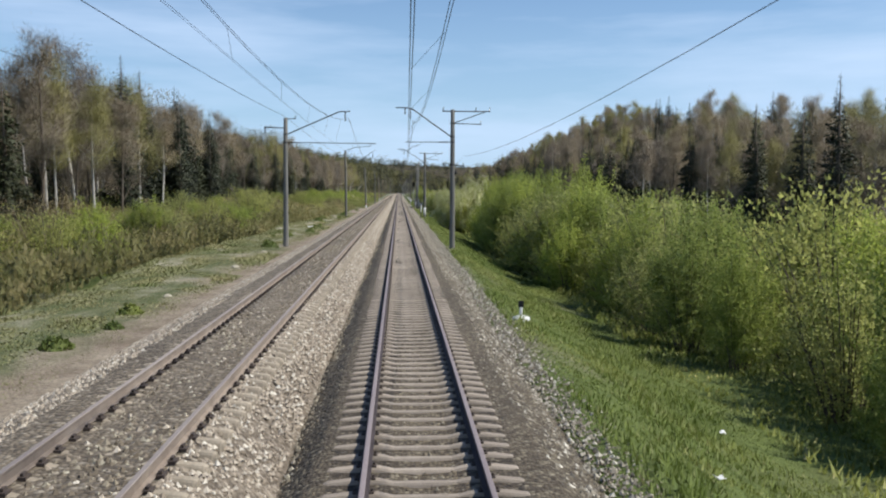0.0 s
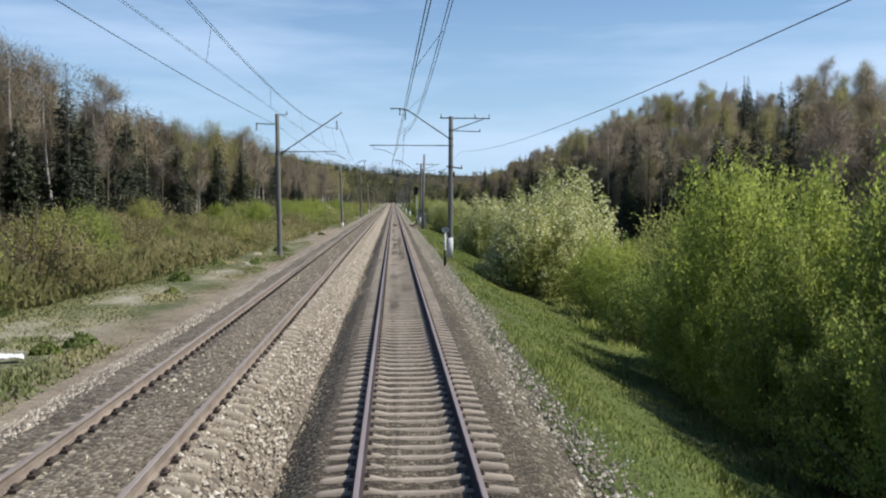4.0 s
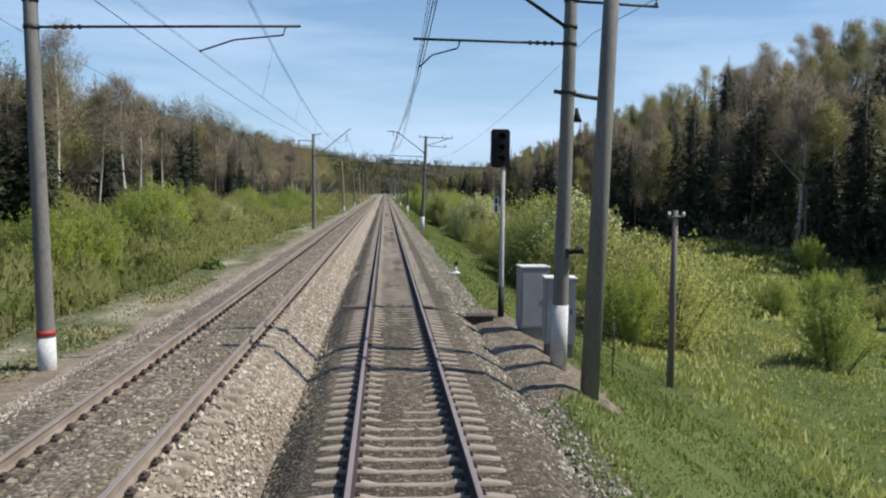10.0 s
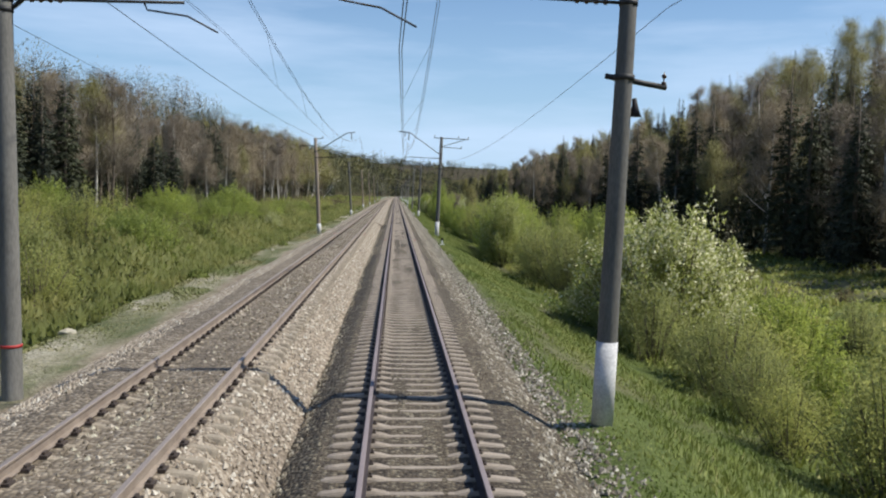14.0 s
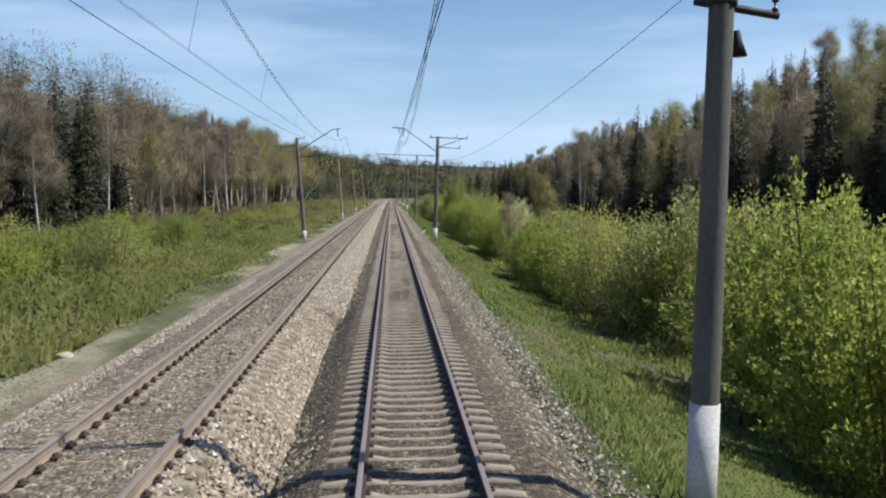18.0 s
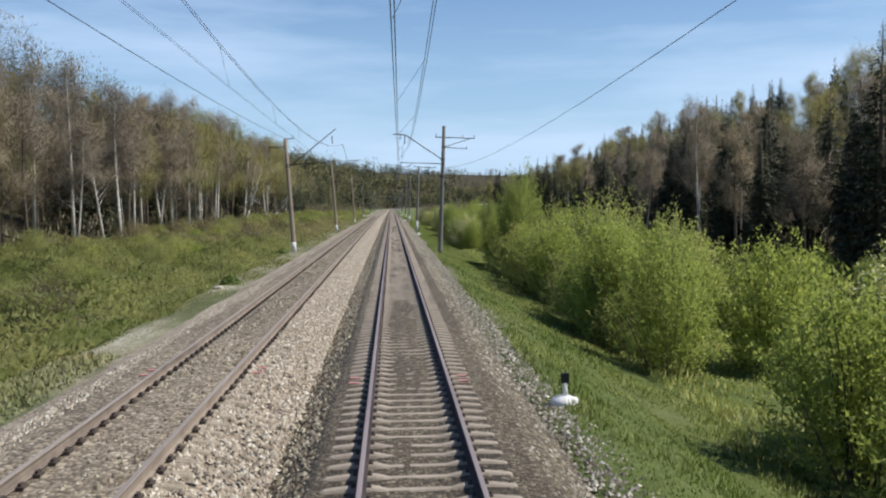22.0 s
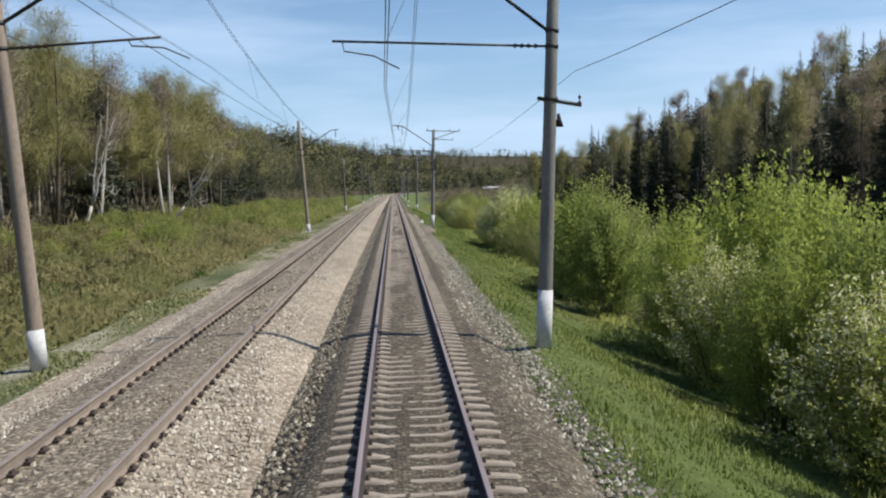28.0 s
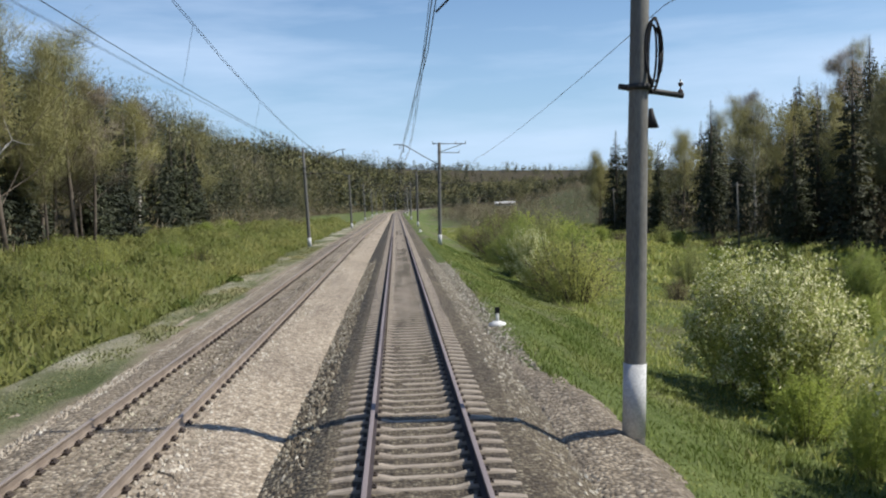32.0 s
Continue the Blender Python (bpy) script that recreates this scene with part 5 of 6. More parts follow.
for k in range(250):
    y, x = rng.uniform(30, 790), -(13.5 + rng.uniform(0, 1) ** 1.4 * 24)
    x -= 3.5 if y < 140 else 0
    kit, h0, name, label = KITS["bawa"[k % 4] if y < 210 else "waaw"[k % 4] if y < 430 else "bawa"[k % 4]]
    tall = rng.uniform(2.6, 5.2) if y < 400 else rng.uniform(1.6, 3.2)
    tall *= np.interp(-x, [13, 18], [0.6, 1.0])
    plant("low_shrub", spin(x, y, rng.uniform(0, 6.3), tall / h0[k % 2] * 1.05, 0.95), kit[k % 2], "brown and olive shrub in the wet meadow", "shrub", "shrubs of the wet meadow")
for x, y, s in ((-14.8, 264.0, 0.8), (-17.0, 108.0, 0.55), (-13.8, 352.0, 0.5), (-16.5, 246.0, 1.1), (-20.0, 262.0, 1.0), (-16.0, 231.0, 0.85), (-18.5, 218.0, 0.95)):
    plant("shrub", spin(x, y, 1.0, s), CHERRIES[0] if s in (0.8, 0.5) else WILLOWS[0], "bright young shrub by the sandy verge", "shrub", "shrubs of the wet meadow")

for x, y, kit, s in ((12.6, 404.5, GREEN[2], 0.5), (11.0, 416.0, BARE[3], 0.32)):
    plant("sapling", spin(x, y, 0.7, s), kit, "slim thin-leaved sapling above the bank shrubs", "tree", "saplings on the bank")


def leaning_birch(x, y, lean, h):
    """Bare white birch that leans out of the forest edge, forked low down into long crooked limbs with thin twigs."""
    r = np.random.default_rng(int(h * 10))
    t = thing("leaning_birch", pose(x, y, float(land(x, y)), 0, lean, 0), "bare white forked birch leaning out of the forest edge", "tree", "leaning birches")

    def crooked(start, end, w0, w1, n=6, sway=0.16):
        start, end = np.array(start, float), np.array(end, float)
        line = [start + (end - start) * k / n + (r.normal(size=3) * sway if 0 < k < n else 0) for k in range(n + 1)]
        return line, tube([tuple(p) for p in line], [w0 + (w1 - w0) * k / n for k in range(n + 1)], 6)

    def limb(start, end, w):
        line, wood = crooked(start, end, w, 0.035)
        pieces = [wood]
        for p in line[2:] * 2:
            side = r.normal(size=3) * (0.8, 0.5, 0.3) + (0, 0, 0.9)
            pieces.append(crooked(p, p + side * r.uniform(0.6, 1.3), 0.04, 0.012, 3, 0.08)[1])
        part("limb", smooth(mesh_of("limb", *joined(*pieces), BARK_BIRCH)), None, t)

    fork = (0.15, 0.1, h * 0.27)
    part("trunk", smooth(mesh_of("trunk", *crooked((-0.2, 0, -0.5), fork, 0.24, 0.2, 4, 0.06)[1], BARK_BIRCH)), None, t)
    for tip, w in (((-0.9, 0.4, 0.98), 0.16), ((0.9, -0.3, 1.0), 0.17), ((0.1, 0.8, 0.72), 0.12)):
        limb(fork, (tip[0], tip[1], tip[2] * h), w)
    limb((0.45, 0, h * 0.45), (2.6, 0.4, h * 0.4), 0.05)


leaning_birch(-35.6, 661.0, 36, 13.5)
leaning_birch(-36.8, 626.0, 14, 14.5)

# ---- grass, scrub and loose stones: a few tiles each, laid again and again along the line ----


def blades(r, n, span, lo, hi, lump, width=0.05):
    """Upright blades over a strip; lump(x, y) gives the local height."""
    X, Y = r.uniform(lo, hi, n), r.uniform(0, span, n)
    H = lump(X, Y) * r.uniform(0.55, 1.15, n)
    ang = r.uniform(0, 2 * math.pi, n)
    w = width * r.uniform(0.6, 1.5, n)
    tip = r.normal(size=(2, n)) * 0.28 * H
    z0 = H * r.uniform(0, 0.55, n)
    A = np.stack([X - np.cos(ang) * w, Y - np.sin(ang) * w, z0 - 0.03], 1)
    B = np.stack([X + np.cos(ang) * w, Y + np.sin(ang) * w, z0 - 0.03], 1)
    C = np.stack([X + tip[0], Y + tip[1], H], 1)
    return np.stack([A, B, C], 1).reshape(-1, 3)


def strip(name, base, y, span, material):
    """Lays one strip of blades or stones on the land at y."""
    V = base.copy()
    V[:, 1] += y
    V[:, 0] += bend(V[:, 1])
    foot = V.reshape(-1, 3, 3).mean(1)
    V[:, 2] += np.repeat(land(foot[:, 0], foot[:, 1]), 3)
    return V


def cover(name, label, kits, y0, y1, span, material, category, high=None):
    """One body of blades along the whole line; high gives, along y, how far the growth is let up."""
    parts, ways = [], []
    for k, y in enumerate(np.arange(y0, y1, span)):
        base, way = kits[int(k) % len(kits)]
        if high:
            base = base * (1, 1, float(np.interp(y, *high)))
        V = strip(name, base, y, span, material)
        mid = V.reshape(-1, 3, 3).mean(1)
        grown = (mid[:, 0] > 0) | (mid[:, 0] - bend(mid[:, 1]) < verge_edge(mid[:, 1]) - 0.2) | (name == "verge_grass")
        grown &= ~((name == "verge_grass") & (np.abs(mid[:, 1] - 181) < 20) & (mid[:, 0] > verge_edge(mid[:, 1]) + 0.6))  # bare sand
        grown &= ~((mid[:, 0] > 2.3) & (mid[:, 0] < 4.75) & (mid[:, 1] > 202) & (mid[:, 1] < 214.2) | (mid[:, 0] > 2.3) & (mid[:, 0] < 3.9 - 0.3 * wobble(mid[:, 0], mid[:, 1] * 2)) & (mid[:, 1] > 602) & (mid[:, 1] < 617))  # bare gravel by the signal
        parts.append(V[np.repeat(grown, 3)])
        ways.append(way[grown])
    return tagged(new(name, leaf_body(name, np.concatenate(parts), np.concatenate(ways), np.random.default_rng(3), material, 0.3)), label, category, kind="stuff")


def upward(V):
    """Blades of a sward, shaded as one slope that leans to the sun."""
    return V, np.tile(np.array((0.25, 0.0, 1.0)), (len(V) // 3, 1))


def lumpy(a, b, f, g):
    return lambda x, y: a + b * np.clip(wobble(x * f + g, y * f * 0.8 + g) + 0.25, 0, 1)


r5 = np.random.default_rng(5)
bank = [upward(blades(r5, 11500, 14, 3.2, 9.5, lumpy(0.05, 0.3, 1.1, k), 0.021)) for k in (1, 4, 9)]
cover("bank_grass", "fresh green grass on the embankment slope", bank, 0, 700, 14, GRASS_BLADE, "grass")
meadow = [upward(np.concatenate([blades(r5, 6200, 20, 9.3, 20, lumpy(0.15, 0.5, 0.6, k), 0.04), blades(r5, 4200, 20, 20, 46, lumpy(0.3, 0.7, 0.45, k), 0.13)])) for k in (2, 6)]
cover("meadow_grass", "tall mixed grass of the valley meadow", meadow, 10, 800, 20, MEADOW_BLADE, "grass")
verge = [upward(blades(r5, 11000, 14, -14.6, -7.9, lambda x, y, k=k: lumpy(0.02, 0.26, 0.8, k)(x, y) * np.clip(wobble(x * 0.6 + k, y * 0.5 + k) * 4 + 1.2, 0.2, 1) * np.clip((-7.6 - x) / 1.2, 0.1, 1) + 0.01, 0.045)) for k in (3, 7, 8)]
cover("verge_grass", "patchy grass on the sandy verge", verge, 0, 700, 14, VERGE_BLADE, "grass")


def scrub(r, n, span, lo, hi, lump, size):
    """Leaf and twig pieces filling low bushes whose height lump(x, y) gives, shaded along the mounds that they make."""
    X, Y = r.uniform(lo, hi, n), r.uniform(0, span, n)
    H = lump(X, Y)
    P = np.stack([X, Y, H * r.uniform(0.02, 1.05, n) ** 0.6], 1)
    V = slivers(P, r.normal(size=(n, 3)) * 0.45 + (0, 0, 1), size * 3.2, size * 0.55, r)
    N = np.stack([H - lump(X + 0.4, Y), H - lump(X, Y + 0.4), np.full(n, 0.4)], 1)
    return V, N


def mounds(k):
    def height(x, y):
        a = np.clip(wobble(x * 0.55 + k, y * 0.5 + k) + 0.35, 0.05, 1)
        b = np.clip(wobble(x * 1.5 + 2 * k, y * 1.4) + 0.2, 0, 1)
        return (0.55 + 2.2 * a + 0.7 * b) * np.clip((-8.6 - x) / 5.5, 0.08, 1)
    return height


marsh = [scrub(r5, 25000, 20, -39, -9.2, mounds(k), 0.116) for k in (1, 5, 11)]
cover("brown_marsh_scrub", "dense olive and brown scrub of the wet meadow", marsh, 10, 210, 20, SCRUB_BLADE, "scrub")
LOW = ([210, 330, 390, 540, 600, 800], [1.0, 1.0, 0.62, 0.62, 0.9, 0.9])
cover("green_marsh_scrub", "dense green scrub of the wet meadow", marsh, 210, 510, 20, SCRUB_GREEN, "scrub", LOW)
cover("brown_marsh_scrub", "dense olive and brown scrub of the wet meadow", marsh, 510, 610, 20, SCRUB_BLADE, "scrub", LOW)
cover("green_marsh_scrub", "dense green scrub of the wet meadow", marsh, 610, 800, 20, SCRUB_GREEN, "scrub", LOW)

# ---- signal, cabinets, posts and markers by the line ----


def boxed(name, dims, material, parent, label="", bevel=0.0):
    return part(name, box(*dims, bevel), material, parent, label)


PALE_POST = surface("pale concrete post", (0.33, 0.33, 0.31), (0.5, 0.5, 0.47), 1.5, 30, 0.85, 0, 0.2, 0.004)


def signal(x, y, zb):
    t = thing("railway_signal", (x, y, zb), "black three-lens railway signal on a pale concrete mast", "signal")
    h = 5.68 - zb
    part("post", smooth(mesh_of("post", *tube([(0, 0, -0.4), (0, 0, 1.5), (0, 0, h - 1.2)], [0.088, 0.082, 0.066], 12), PALE_POST)), None, t)
    part("painted_foot", smooth(mesh_of("painted_foot", *tube([(0, 0, -0.1), (0, 0, 1.1)], [0.106, 0.102], 12), BLACK)), None, t, "black painted foot")
    head = part("head", box(-0.42, -0.1, h - 1.25, 0.2, 0.12, h, 0.05), BLACK, t)
    part("bracket", smooth(mesh_of("bracket", *tube([(0, 0, h - 1.3), (-0.12, 0, h - 1.22), (0.1, 0, h - 1.22)], 0.03, 6), WHITE)), None, t)
    for k in range(3):
        z = h - 0.25 - 0.37 * k
        vs, fs = [], []
        for j, (d, r) in enumerate(((-0.1, 0.13), (-0.34, 0.14))):
            for a in range(9):
                w = math.pi * (a / 8 * 1.3 - 0.15)
                vs.append((-0.1 + r * math.cos(w), d, z + r * math.sin(w)))
        for a in range(8):
            fs.append((a, a + 1, a + 10, a + 9))
        hood = part("hood", mesh_of("hood", vs, fs, BLACK), None, head)
        hood.modifiers.new("thick", "SOLIDIFY").thickness = 0.012
        part("lens", smooth(mesh_of("lens", *tube([(-0.1, -0.098, z), (-0.1, -0.115, z)], 0.1, 14), LENS_DARK)), None, head)
    plate = boxed("number_plate", (-0.3, -0.02, h - 2.75, -0.14, 0.0, h - 2.2), WHITE, t, "small white plate with dark marks")
    for k in range(2):
        part("mark", box(-0.26, -0.026, h - 2.7 + 0.26 * k, -0.18, -0.02, h - 2.5 + 0.26 * k), BLACK, plate)
    return t


def cabinet(x, y, zb, w, d, h, turn):
    t = thing("relay_cabinet", pose(x, y, zb, 0, 0, turn), "grey steel relay cabinet with a pale lid beside the signal", "cabinet", "relay cabinets")
    boxed("body", (-w / 2, -d / 2, 0.12, w / 2, d / 2, h), GREY_BOX, t, "", 0.012)
    boxed("plinth", (-w / 2 + 0.05, -d / 2 + 0.05, -0.25, w / 2 - 0.05, d / 2 - 0.05, 0.12), POST, t, "concrete plinth")
    boxed("lid", (-w / 2 - 0.04, -d / 2 - 0.04, h, w / 2 + 0.04, d / 2 + 0.04, h + 0.05), WHITE, t, "", 0.015)
    door = boxed("door", (-w / 2 + 0.04, -d / 2 - 0.018, 0.2, w / 2 - 0.04, -d / 2 - 0.002, h - 0.06), GREY_BOX, t, "", 0.006)
    boxed("handle", (w / 2 - 0.14, -d / 2 - 0.05, h * 0.5, w / 2 - 0.11, -d / 2 - 0.018, h * 0.5 + 0.14), STEEL, door)
    return t


def plain_pole(x, y, zb, zt, lean):
    t = thing("concrete_pole", pose(x, y, zb, 0, lean, 0), "plain tall concrete pole without arms beside a mast", "pole")
    part("post", smooth(mesh_of("post", *tube([(0, 0, -0.5), (0, 0, 5), (0, 0, zt - zb)], [0.21, 0.185, 0.15], 14), POST)), None, t)
    part("cap", smooth(mesh_of("cap", *tube([(0, 0, zt - zb - 0.01), (0, 0, zt - zb + 0.04)], [0.15, 0.1], 14), POST)), None, t)
    return t


def stub_pole(x, y, zb):
    t = thing("timber_pole", pose(x, y, zb), "dark short cable pole with white insulators in the grass", "pole")
    part("post", smooth(mesh_of("post", *tube([(0, 0, -1.0), (0, 0, 3), (0, 0, 5.6)], [0.12, 0.11, 0.09], 9), TIMBER)), None, t)
    part("foot", smooth(mesh_of("foot", *tube([(0.0, 0.02, -0.9), (0.0, 0.02, 0.7)], [0.13, 0.125], 9), POST)), None, t, "pale concrete stub foot")
    rod("crossarm", [(-0.28, -0.1, 5.35), (0.28, -0.1, 5.42)], 0.04, TIMBER, t)
    for a in (-0.24, 0.24):
        part("insulator", smooth(mesh_of("insulator", *tube([(a, -0.1, 5.4), (a, -0.1, 5.48), (a, -0.1, 5.56)], [0.03, 0.06, 0.03], 8), WHITE)), None, t)
    return t


def line_pole(x, y):
    zb = float(land(x, y))
    t = thing("telegraph_pole", pose(x, y, zb, 0, 1.2 * math.sin(y), 0), "thin pale telegraph pole at the foot of the woods", "pole", "telegraph poles in the valley")
    part("post", smooth(mesh_of("post", *tube([(0, 0, -0.4), (0, 0, 8.6)], [0.13, 0.085], 8), POST)), None, t)
    rod("crossarm", [(-0.7, 0, 8.2), (0.7, 0, 8.2)], 0.05, TIMBER, t)
    return t


def picket(x, y):
    """Hundred-metre marker: a low whitewashed cone of stones with a small black-topped post."""
    zb = float(land(x, y)) + 0.02
    t = thing("distance_marker", pose(x, y, zb), "small black-topped distance post in a whitewashed stone ring", "marker", "distance markers")
    part("base", smooth(mesh_of("base", *tube([(0, 0, -0.05), (0, 0, 0.07), (0, 0, 0.14)], [0.34, 0.29, 0.1], 11), WHITE)), None, t, "whitewashed stone ring")
    part("post", smooth(mesh_of("post", *tube([(0, 0, 0.1), (0, 0, 0.42)], [0.055, 0.05], 8), WHITE)), None, t)
    part("cap", box(-0.085, -0.05, 0.4, 0.085, 0.05, 0.62, 0.012), BLACK, t, "black cap")
    return t


def kilometre_post(x, y, zb):
    t = thing("kilometre_post", pose(x, y, zb, 0, 0.5, 0), "weathered white kilometre post with a lettered board", "sign")
    part("post", smooth(mesh_of("post", *tube([(0, 0, -0.4), (0, 0.0, 2.15)], [0.075, 0.07], 10), WHITEWASH)), None, t)
    part("painted_foot", smooth(mesh_of("painted_foot", *tube([(0, 0, -0.2), (0, 0, 0.95)], [0.08, 0.079], 10), BLACK)), None, t, "black painted foot")
    board = boxed("board", (-0.225, -0.1, 2.12, 0.225, -0.075, 2.41), WHITE, t, "white board with black numerals")
    for dims in ((-0.225, -0.106, 2.12, 0.225, -0.1, 2.13), (-0.225, -0.106, 2.4, 0.225, -0.1, 2.41), (-0.225, -0.106, 2.13, -0.215, -0.1, 2.4), (0.215, -0.106, 2.13, 0.225, -0.1, 2.4)):
        part("border", box(*dims), BLACK, board)
    text = bpy.data.curves.new("number", "FONT")
    text.body, text.size, text.extrude, text.align_x, text.align_y = "1226", 0.235, 0.002, "CENTER", "CENTER"
    text.offset = 0.007
    text.materials.append(BLACK)
    ob = new("number", text)
    ob.parent = board
    ob.matrix_basis = pose(0, -0.104, 2.265, 90, 0, 0) @ Matrix.Diagonal((0.78, 1, 1, 1))
    return t


signal(3.5, 212.45, -0.6)
cabinet(4.12, 210.0, -0.58, 0.85, 0.7, 1.95, 4)
cabinet(4.3, 206.9, -0.5, 0.8, 0.65, 1.85, -3)
plain_pole(4.05, 202.3, -0.7, 10.4, 1.8)
stub_pole(9.1, 211.8, -2.5)
for y in np.arange(82, 800, 62.0):
    line_pole(43.0 + 1.2 * math.sin(y), float(y))
for x, y in ((3.7, 28.0), (3.3, 228.2), (3.45, 328.0), (3.3, 427.6), (3.35, 528.0), (3.1, 628.0), (3.3, 728.0)):
    picket(x, y)
kilometre_post(3.03, 129.0, -0.57)


def choke_box(x, y):
    """Low dark track box on the stones, with its cables to the rails."""
    t = thing("track_box", pose(x, y, -0.62, 0, 0, 4), "low dark steel track box on the gravel by the signal", "box")
    boxed("body", (-0.4, -0.26, -0.1, 0.4, 0.26, 0.2), STEEL, t, "", 0.02)
    boxed("lid", (-0.44, -0.3, 0.2, 0.44, 0.3, 0.24), CLIP, t, "rusty lid", 0.012)
    rod("cable", [(-0.38, 0.1, 0.12), (-0.9, 0.2, 0.3), (-1.5, 0.25, 0.4), (-1.92, 0.25, 0.46)], 0.025, BLACK, t, "black cable to the rail")
    rod("cable", [(-0.38, -0.05, 0.08), (-1.0, -0.15, 0.28), (-1.92, -0.2, 0.44)], 0.02, BLACK, t, "black cable to the rail")
    return t


choke_box(2.75, 212.0)
beam = thing("timber_beam", pose(-1.3, 212.2, -0.22, 0, 0, 2), "dark timber cable beam lying beside the near rail", "beam")
boxed("beam", (-0.42, -0.09, -0.07, 0.42, 0.09, 0.09), TIMBER, beam, "", 0.012)


def handrail(x, y, zb):
    """Small steel rail down the bank behind the cabinets."""
    t = thing("steel_handrail", pose(x, y, zb), "thin dark steel handrail down the bank behind the cabinets", "railing")
    for k in range(3):
        rod("post", [(0.75 * k, 0.15 * k, -0.5 - 0.3 * k), (0.75 * k, 0.15 * k, 1.1 - 0.3 * k)], 0.022, STEEL, t)
    for z in (0.35, 0.72, 1.08):
        rod("rail_bar", [(-0.1, 0, z + 0.04), (1.6, 0.32, z - 0.64)], 0.018, STEEL, t)
    return t


handrail(4.75, 208.2, -0.6)


def gravel_pad(x1, y0, y1, blend, label):
    """Loose gravel spread over the shoulder out to about x1, thinning out over its ragged edges."""
    def top(X, Y):
        rim = 2.3 + (x1 - 2.3) * eased(Y, y0, y0 + blend) * (1 - eased(Y, y1 - blend, y1)) + 0.3 * wobble(X * 1.5, Y * 1.4)
        return land(X, Y) + 0.1 * np.clip((rim - X) / 0.5 + 0.4, -2.5, 1) + 0.05 * wobble(X * 4, Y * 4)

    xs, ys = list(np.arange(2.3, x1 + 0.6, 0.2)), list(np.arange(y0, y1 + 0.1, 0.4))
    tagged(new("gravel_pad", sheet("gravel_pad", xs, ys, top, [BALLAST_OLD])), label, "gravel", kind="structure")


gravel_pad(4.7, 201.0, 215.0, 1.5, "pale gravel laid round the cabinets and the signal")
gravel_pad(3.75, 594.0, 625.0, 9.0, "brown gravel spilled round the foot of a mast")
speaker = thing("loudspeaker", pose(4.05, 204.55, 2.2, 0, 0, 0), "small black trackside loudspeaker on a concrete mast", "loudspeaker")
part("horn", smooth(mesh_of("horn", *tube([(-0.05, 0, 0), (0.08, -0.02, 0.03), (0.3, -0.08, 0.1)], [0.05, 0.06, 0.13], 10), BLACK)), None, speaker)
part("bracket", box(-0.12, -0.04, -0.12, -0.02, 0.04, 0.1, 0.01), STEEL, speaker)


def far_house(x, y):
    """Long low building far off in the valley."""
    zb = float(land(x, y))
    t = thing("long_barn", pose(x, y, zb, 0, 0, -12) @ Matrix.Scale(0.62, 4), "long low barn with a pale metal roof in the valley", "building")
    boxed("wall", (-14, -5, -2, 14, 5, 3.2), WHITEWASH, t)
    rv = [(-14.6, -5.6, 3.1), (14.6, -5.6, 3.1), (14.6, 0, 5.4), (-14.6, 0, 5.4), (-14.6, 5.6, 3.1), (14.6, 5.6, 3.1)]
    roof = part("roof", mesh_of("roof", rv, [(0, 1, 2, 3), (3, 2, 5, 4), (0, 3, 4), (1, 5, 2)], WHITE), None, t, "pale metal roof")
    for k in range(7):
        boxed("window", (-12.4 + 3.8 * k, -5.05, 0.9, -11.0 + 3.8 * k, -4.98, 2.1), LENS_DARK, t, "dark window")
    return t


far_house(94.0, 1335.0)


PAINT_RED = surface("faded red paint on concrete", (0.42, 0.19, 0.165), (0.5, 0.28, 0.24), 12, 60, 0.9)


def paint_mark(x, y, z, parent):
    part("paint_mark", box(x - 0.13, y - 0.07, z - 0.222, x + 0.1, y + 0.07, z - 0.184, 0.004), PAINT_RED, parent, "faded red paint on the sleeper end")


for y0 in (128.0, 228.0, 328.0, 428.0, 528.0):
    k = round((y0 - TRACK_START - 0.3) / SLEEPER_STEP)
    for j in (0, 1):
        y = TRACK_START + 0.3 + (k + j) * SLEEPER_STEP
        y += math.sin(y * 12.7) * 0.008
        for s in (-1, 1):
            paint_mark(s * 1.17, y, 0, track_1)
        for s in (-1, 1):
            paint_mark(float(left_x(y)) + s * 1.17, y, float(left_z(y)), track_2)

# ---- tufts, stones and litter on the verges ----


def tuft(seed):
    """A dense clump of grass."""
    r = np.random.default_rng(seed)
    n = 420
    ang, q = r.uniform(0, 6.283, n), r.uniform(0, 1, n) ** 0.5
    P = np.stack([q * 0.42 * np.cos(ang), q * 0.42 * np.sin(ang), 0.34 * (1 - q * q) * r.uniform(0.2, 1, n)], 1)
    return leaf_mesh("grass_clump", P, 0.07, r, GRASS_BLADE, -1.5, 3, out_of(0, 0, -0.2))


def rock(seed, s):
    r = np.random.default_rng(seed)
    bm = bmesh.new()
    bmesh.ops.create_icosphere(bm, subdivisions=2, radius=s)
    for v in bm.verts:
        v.co *= 1 + 0.3 * noise.noise(v.co * (1.6 / s) + Vector((seed, 0, 0)))
        v.co.z *= 0.55
    me = bpy.data.meshes.new("rock")
    bm.to_mesh(me)
    bm.free()
    me.materials.append(STONE)
    return me


TUFTS = [tuft(k) for k in (3, 4, 5)]
ROCKS = [rock(k, s) for k, s in ((1, 0.22), (2, 0.3), (3, 0.16))]
r8 = np.random.default_rng(8)
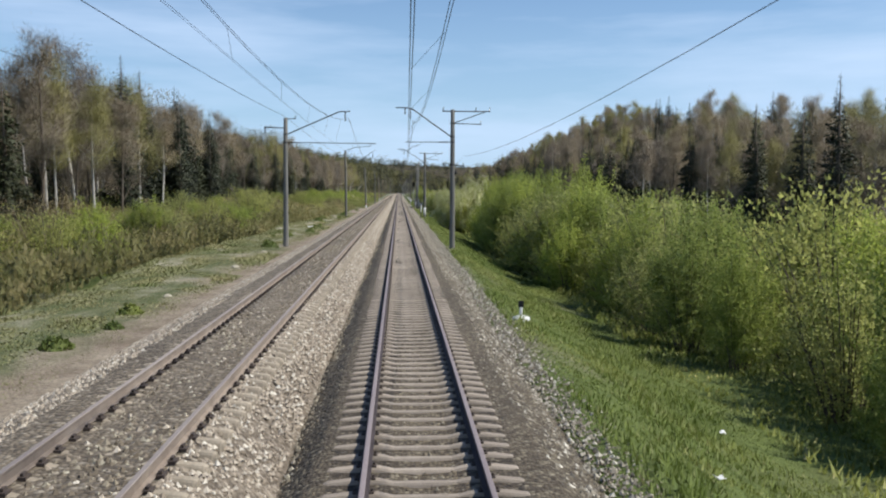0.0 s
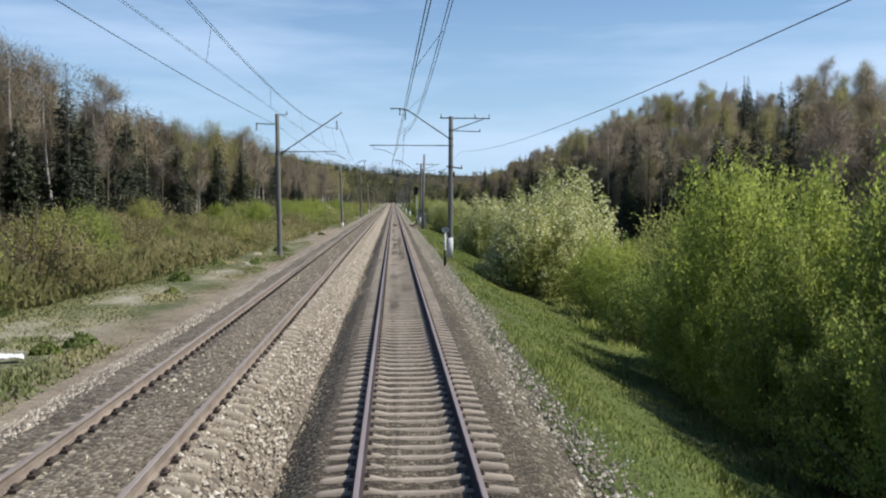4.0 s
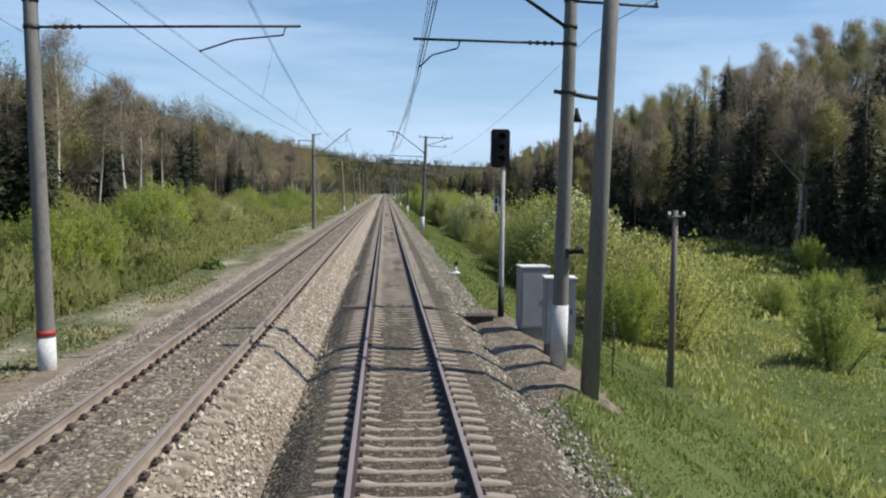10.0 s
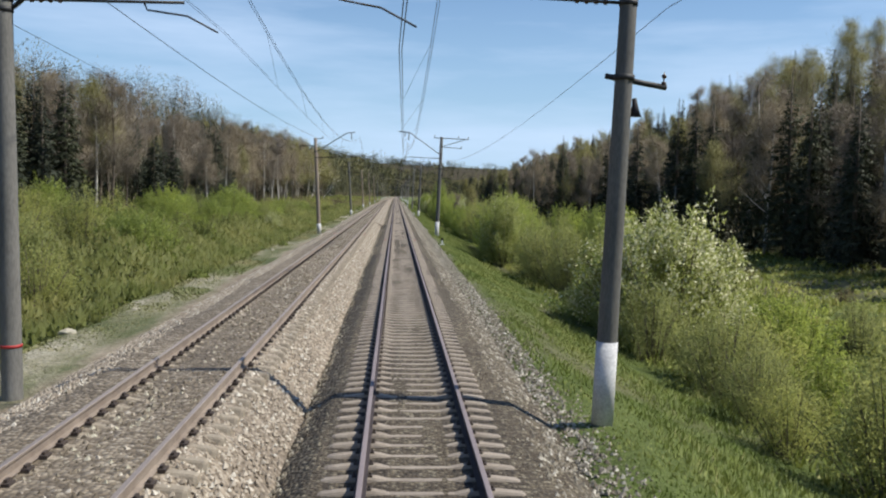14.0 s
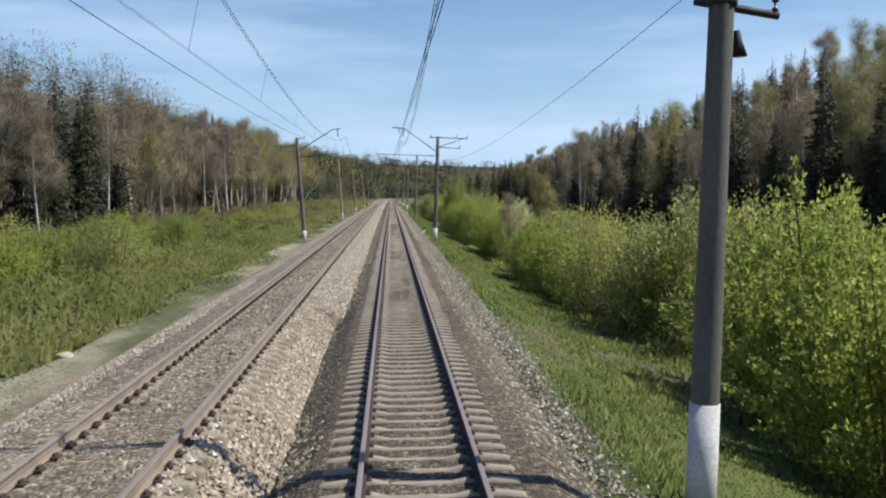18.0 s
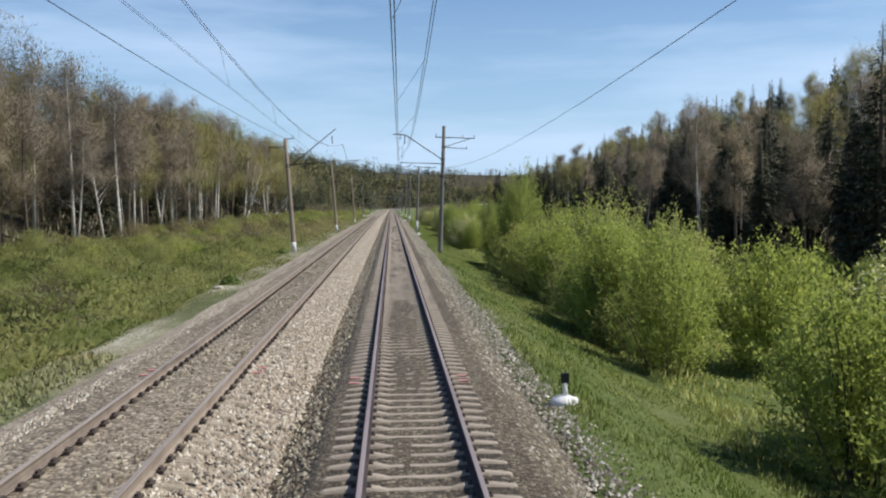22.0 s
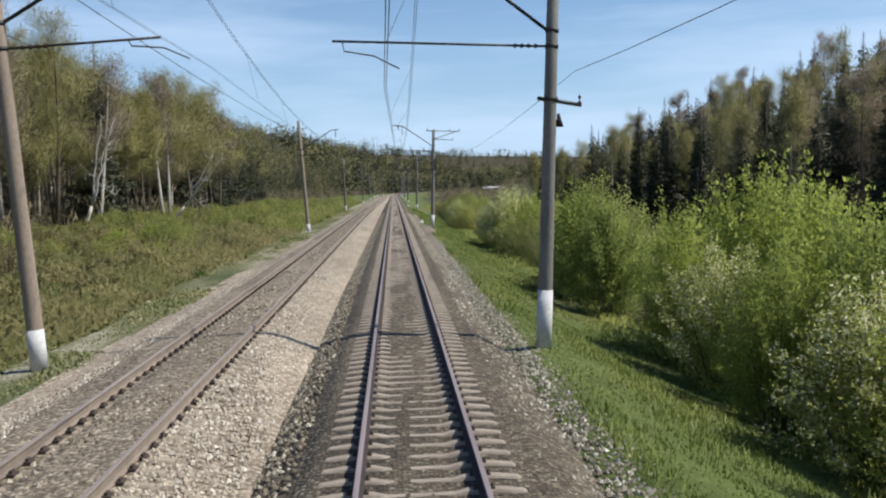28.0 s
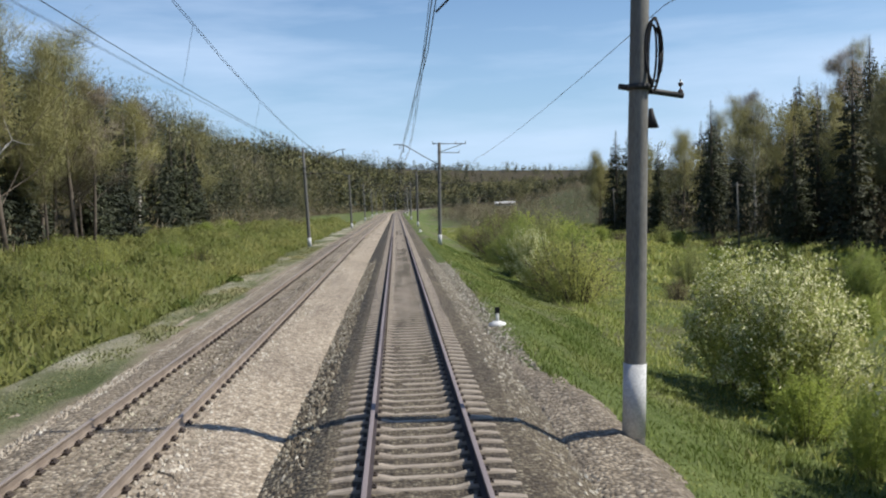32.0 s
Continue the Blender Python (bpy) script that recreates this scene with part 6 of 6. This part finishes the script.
for k in range(60):
    y, x = r8.uniform(12, 650), -r8.uniform(8.6, 12.5)
    t = thing("grass_tuft", spin(x, float(y), float(r8.uniform(0, 6)), float(r8.uniform(0.7, 1.6))), "dark green grass tuft on the sandy verge", "grass tuft", "tufts on the verge")
    part("grass_clump", TUFTS[k % 3], None, t)
for k in range(22):
    y, x = r8.uniform(15, 640), -r8.uniform(7.9, 11.0)
    ob = new("rock", ROCKS[k % 3])
    ob.matrix_basis = spin(x, float(y), float(r8.uniform(0, 6)), float(r8.uniform(0.6, 1.2)))
    tagged(ob, "rough brown stone lying on the sandy verge", "rock", "stones on the verge")


def litter(x, y, w, turn):
    """A crumpled pale sheet in the grass."""
    bm = bmesh.new()
    bmesh.ops.create_grid(bm, x_segments=6, y_segments=5, size=w)
    for v in bm.verts:
        v.co.y *= 0.6
        v.co.z = 0.07 * noise.noise(v.co * 9 + Vector((x, y, 0))) + 0.2
    me = bpy.data.meshes.new("crumpled_sheet")
    bm.to_mesh(me)
    bm.free()
    me.materials.append(WHITE)
    ob = new("crumpled_sheet", me)
    ob.matrix_basis = pose(x, y, float(land(x, y)), 8, 5, turn)
    ob.modifiers.new("thick", "SOLIDIFY").thickness = 0.008
    tagged(ob, "crumpled white plastic sheet lying in the grass", "litter", "litter by the line")


for x, y, w, turn in ((4.75, 13.2, 0.1, 20), (7.6, 20.4, 0.12, 60), (-10.2, 96.0, 0.3, 30)):
    litter(x, y, w, turn)

# ---- loose stones on the beds ----


def stone_tile(r, n, span, zones, big=1.0):
    """Small pointed stones over a strip; each zone is from, to, share, and a height line."""
    X = np.concatenate([r.uniform(a, b, int(n * s)) for a, b, s in zones])
    m = len(X)
    Y = r.uniform(0, span, m)
    s = r.uniform(0.018, 0.042, m) * big
    ang = r.uniform(0, 6.28, m)
    V = np.zeros((m, 5, 3))
    for k in range(4):
        q = r.uniform(0.75, 1.3, m)
        V[:, k, 0] = X + np.cos(ang + k * 1.571) * s * q
        V[:, k, 1] = Y + np.sin(ang + k * 1.571) * s * q
        V[:, k, 2] = -0.012
    V[:, 4] = np.stack([X + r.normal(size=m) * 0.3 * s, Y + r.normal(size=m) * 0.3 * s, s * r.uniform(0.5, 1.0, m)], 1)
    F = (np.arange(m)[:, None, None] * 5 + np.array([(0, 1, 4), (1, 2, 4), (2, 3, 4), (3, 0, 4)])[None]).reshape(-1, 3)
    return V.reshape(-1, 3), F, X


def stones(name, zones, shift, rise, line, n, material, parent, big=1.0, reach=(0, 660)):
    """Loose stones on a bed: three tiles, laid one after another; shift and rise follow the bed."""
    xs, zs = [p[0] for p in line], [p[1] for p in line]
    for v in range(3):
        V, F, X = stone_tile(np.random.default_rng(90 + v), n, 12.0, zones, big)
        V[:, 2] += np.repeat(np.interp(X, xs, zs), 5)
        me = mesh_of(name, V, F, material)
        for k, y in enumerate(np.arange(reach[0], reach[1], 12.0)):
            if k % 3 == v:
                part(name, me, None, parent, "", Matrix.Translation((float(shift(y + 6)), y, float(rise(y + 6)))))["kind"] = "stuff"


none = lambda y: 0.0
stones("loose_stone_layer", [(-0.6, 0.6, 0.08), (1.35, 3.4, 0.92)], none, none, [(-0.6, -0.262), (0, -0.255), (1.3, -0.262), (1.8, -0.295), (2.55, -0.7), (3.4, -0.64)], 2300, STONE, ballast_1)
stones("loose_stone_layer", [(0.02, 0.62, 1.0)], lambda y: trough(y), none, [(0.0, -0.565), (0.3, -0.44), (0.6, -0.3)], 620, STONE, ballast_4, 1.5)
stones("loose_stone_layer", [(-0.1, 0.5, 1.0)], lambda y: trough(y), none, [(-0.1, -0.56), (0.0, -0.565), (0.3, -0.44), (0.6, -0.3)], 160, STONE_EDGE, ballast_4, 1.5)
stones("loose_stone_layer", [(0.9, 1.98, 1.0)], left_x, left_z, [(0.8, -0.2), (1.08, -0.2), (1.41, -0.37), (2.03, -0.96)], 1700, STONE_NEW, ballast_3, 1.4, (0, 360))
stones("loose_stone_layer", [(0.9, 2.3, 1.0)], left_x, left_z, [(0.8, -0.2), (1.08, -0.2), (1.62, -0.31), (2.4, -0.65)], 2100, STONE_NEW, ballast_3, 1.4, (360, 660))
stones("loose_stone_layer", [(-3.5, -1.7, 1.0)], left_x, left_z, [(-3.5, -0.98), (-3.4, -0.95), (-2.6, -0.54), (-1.85, -0.26), (-1.6, -0.21), (0.8, -0.22)], 2000, STONE_NEW, ballast_2, 1.25)
stones("loose_stone_layer", [(-0.6, 0.6, 1.0)], left_x, left_z, [(-1.6, -0.225), (0.8, -0.225)], 800, STONE, ballast_2, 1.7)
stones("loose_stone_layer", [(-0.6, 0.6, 1.0)], left_x, left_z, [(-1.6, -0.225), (0.8, -0.225)], 110, STONE_NEW, ballast_2, 1.9)
stones("loose_stone_layer", [(1.75, 2.3, 0.25), (2.3, 3.2, 0.6), (3.2, 3.6, 0.15)], none, none, [(1.75, -0.285), (1.8, -0.295), (2.55, -0.7), (3.4, -0.63), (3.7, -0.63)], 1350, STONE_EDGE, ballast_1, 1.5)

# ---- single sleepers, last ----
for places, me, t in ((sleeper_places_1, sleeper_mesh_1, track_1), (sleeper_places_2, sleeper_mesh_2, track_2)):
    for p in places:
        part("sleeper", me, None, t, "", Matrix.Translation(p))
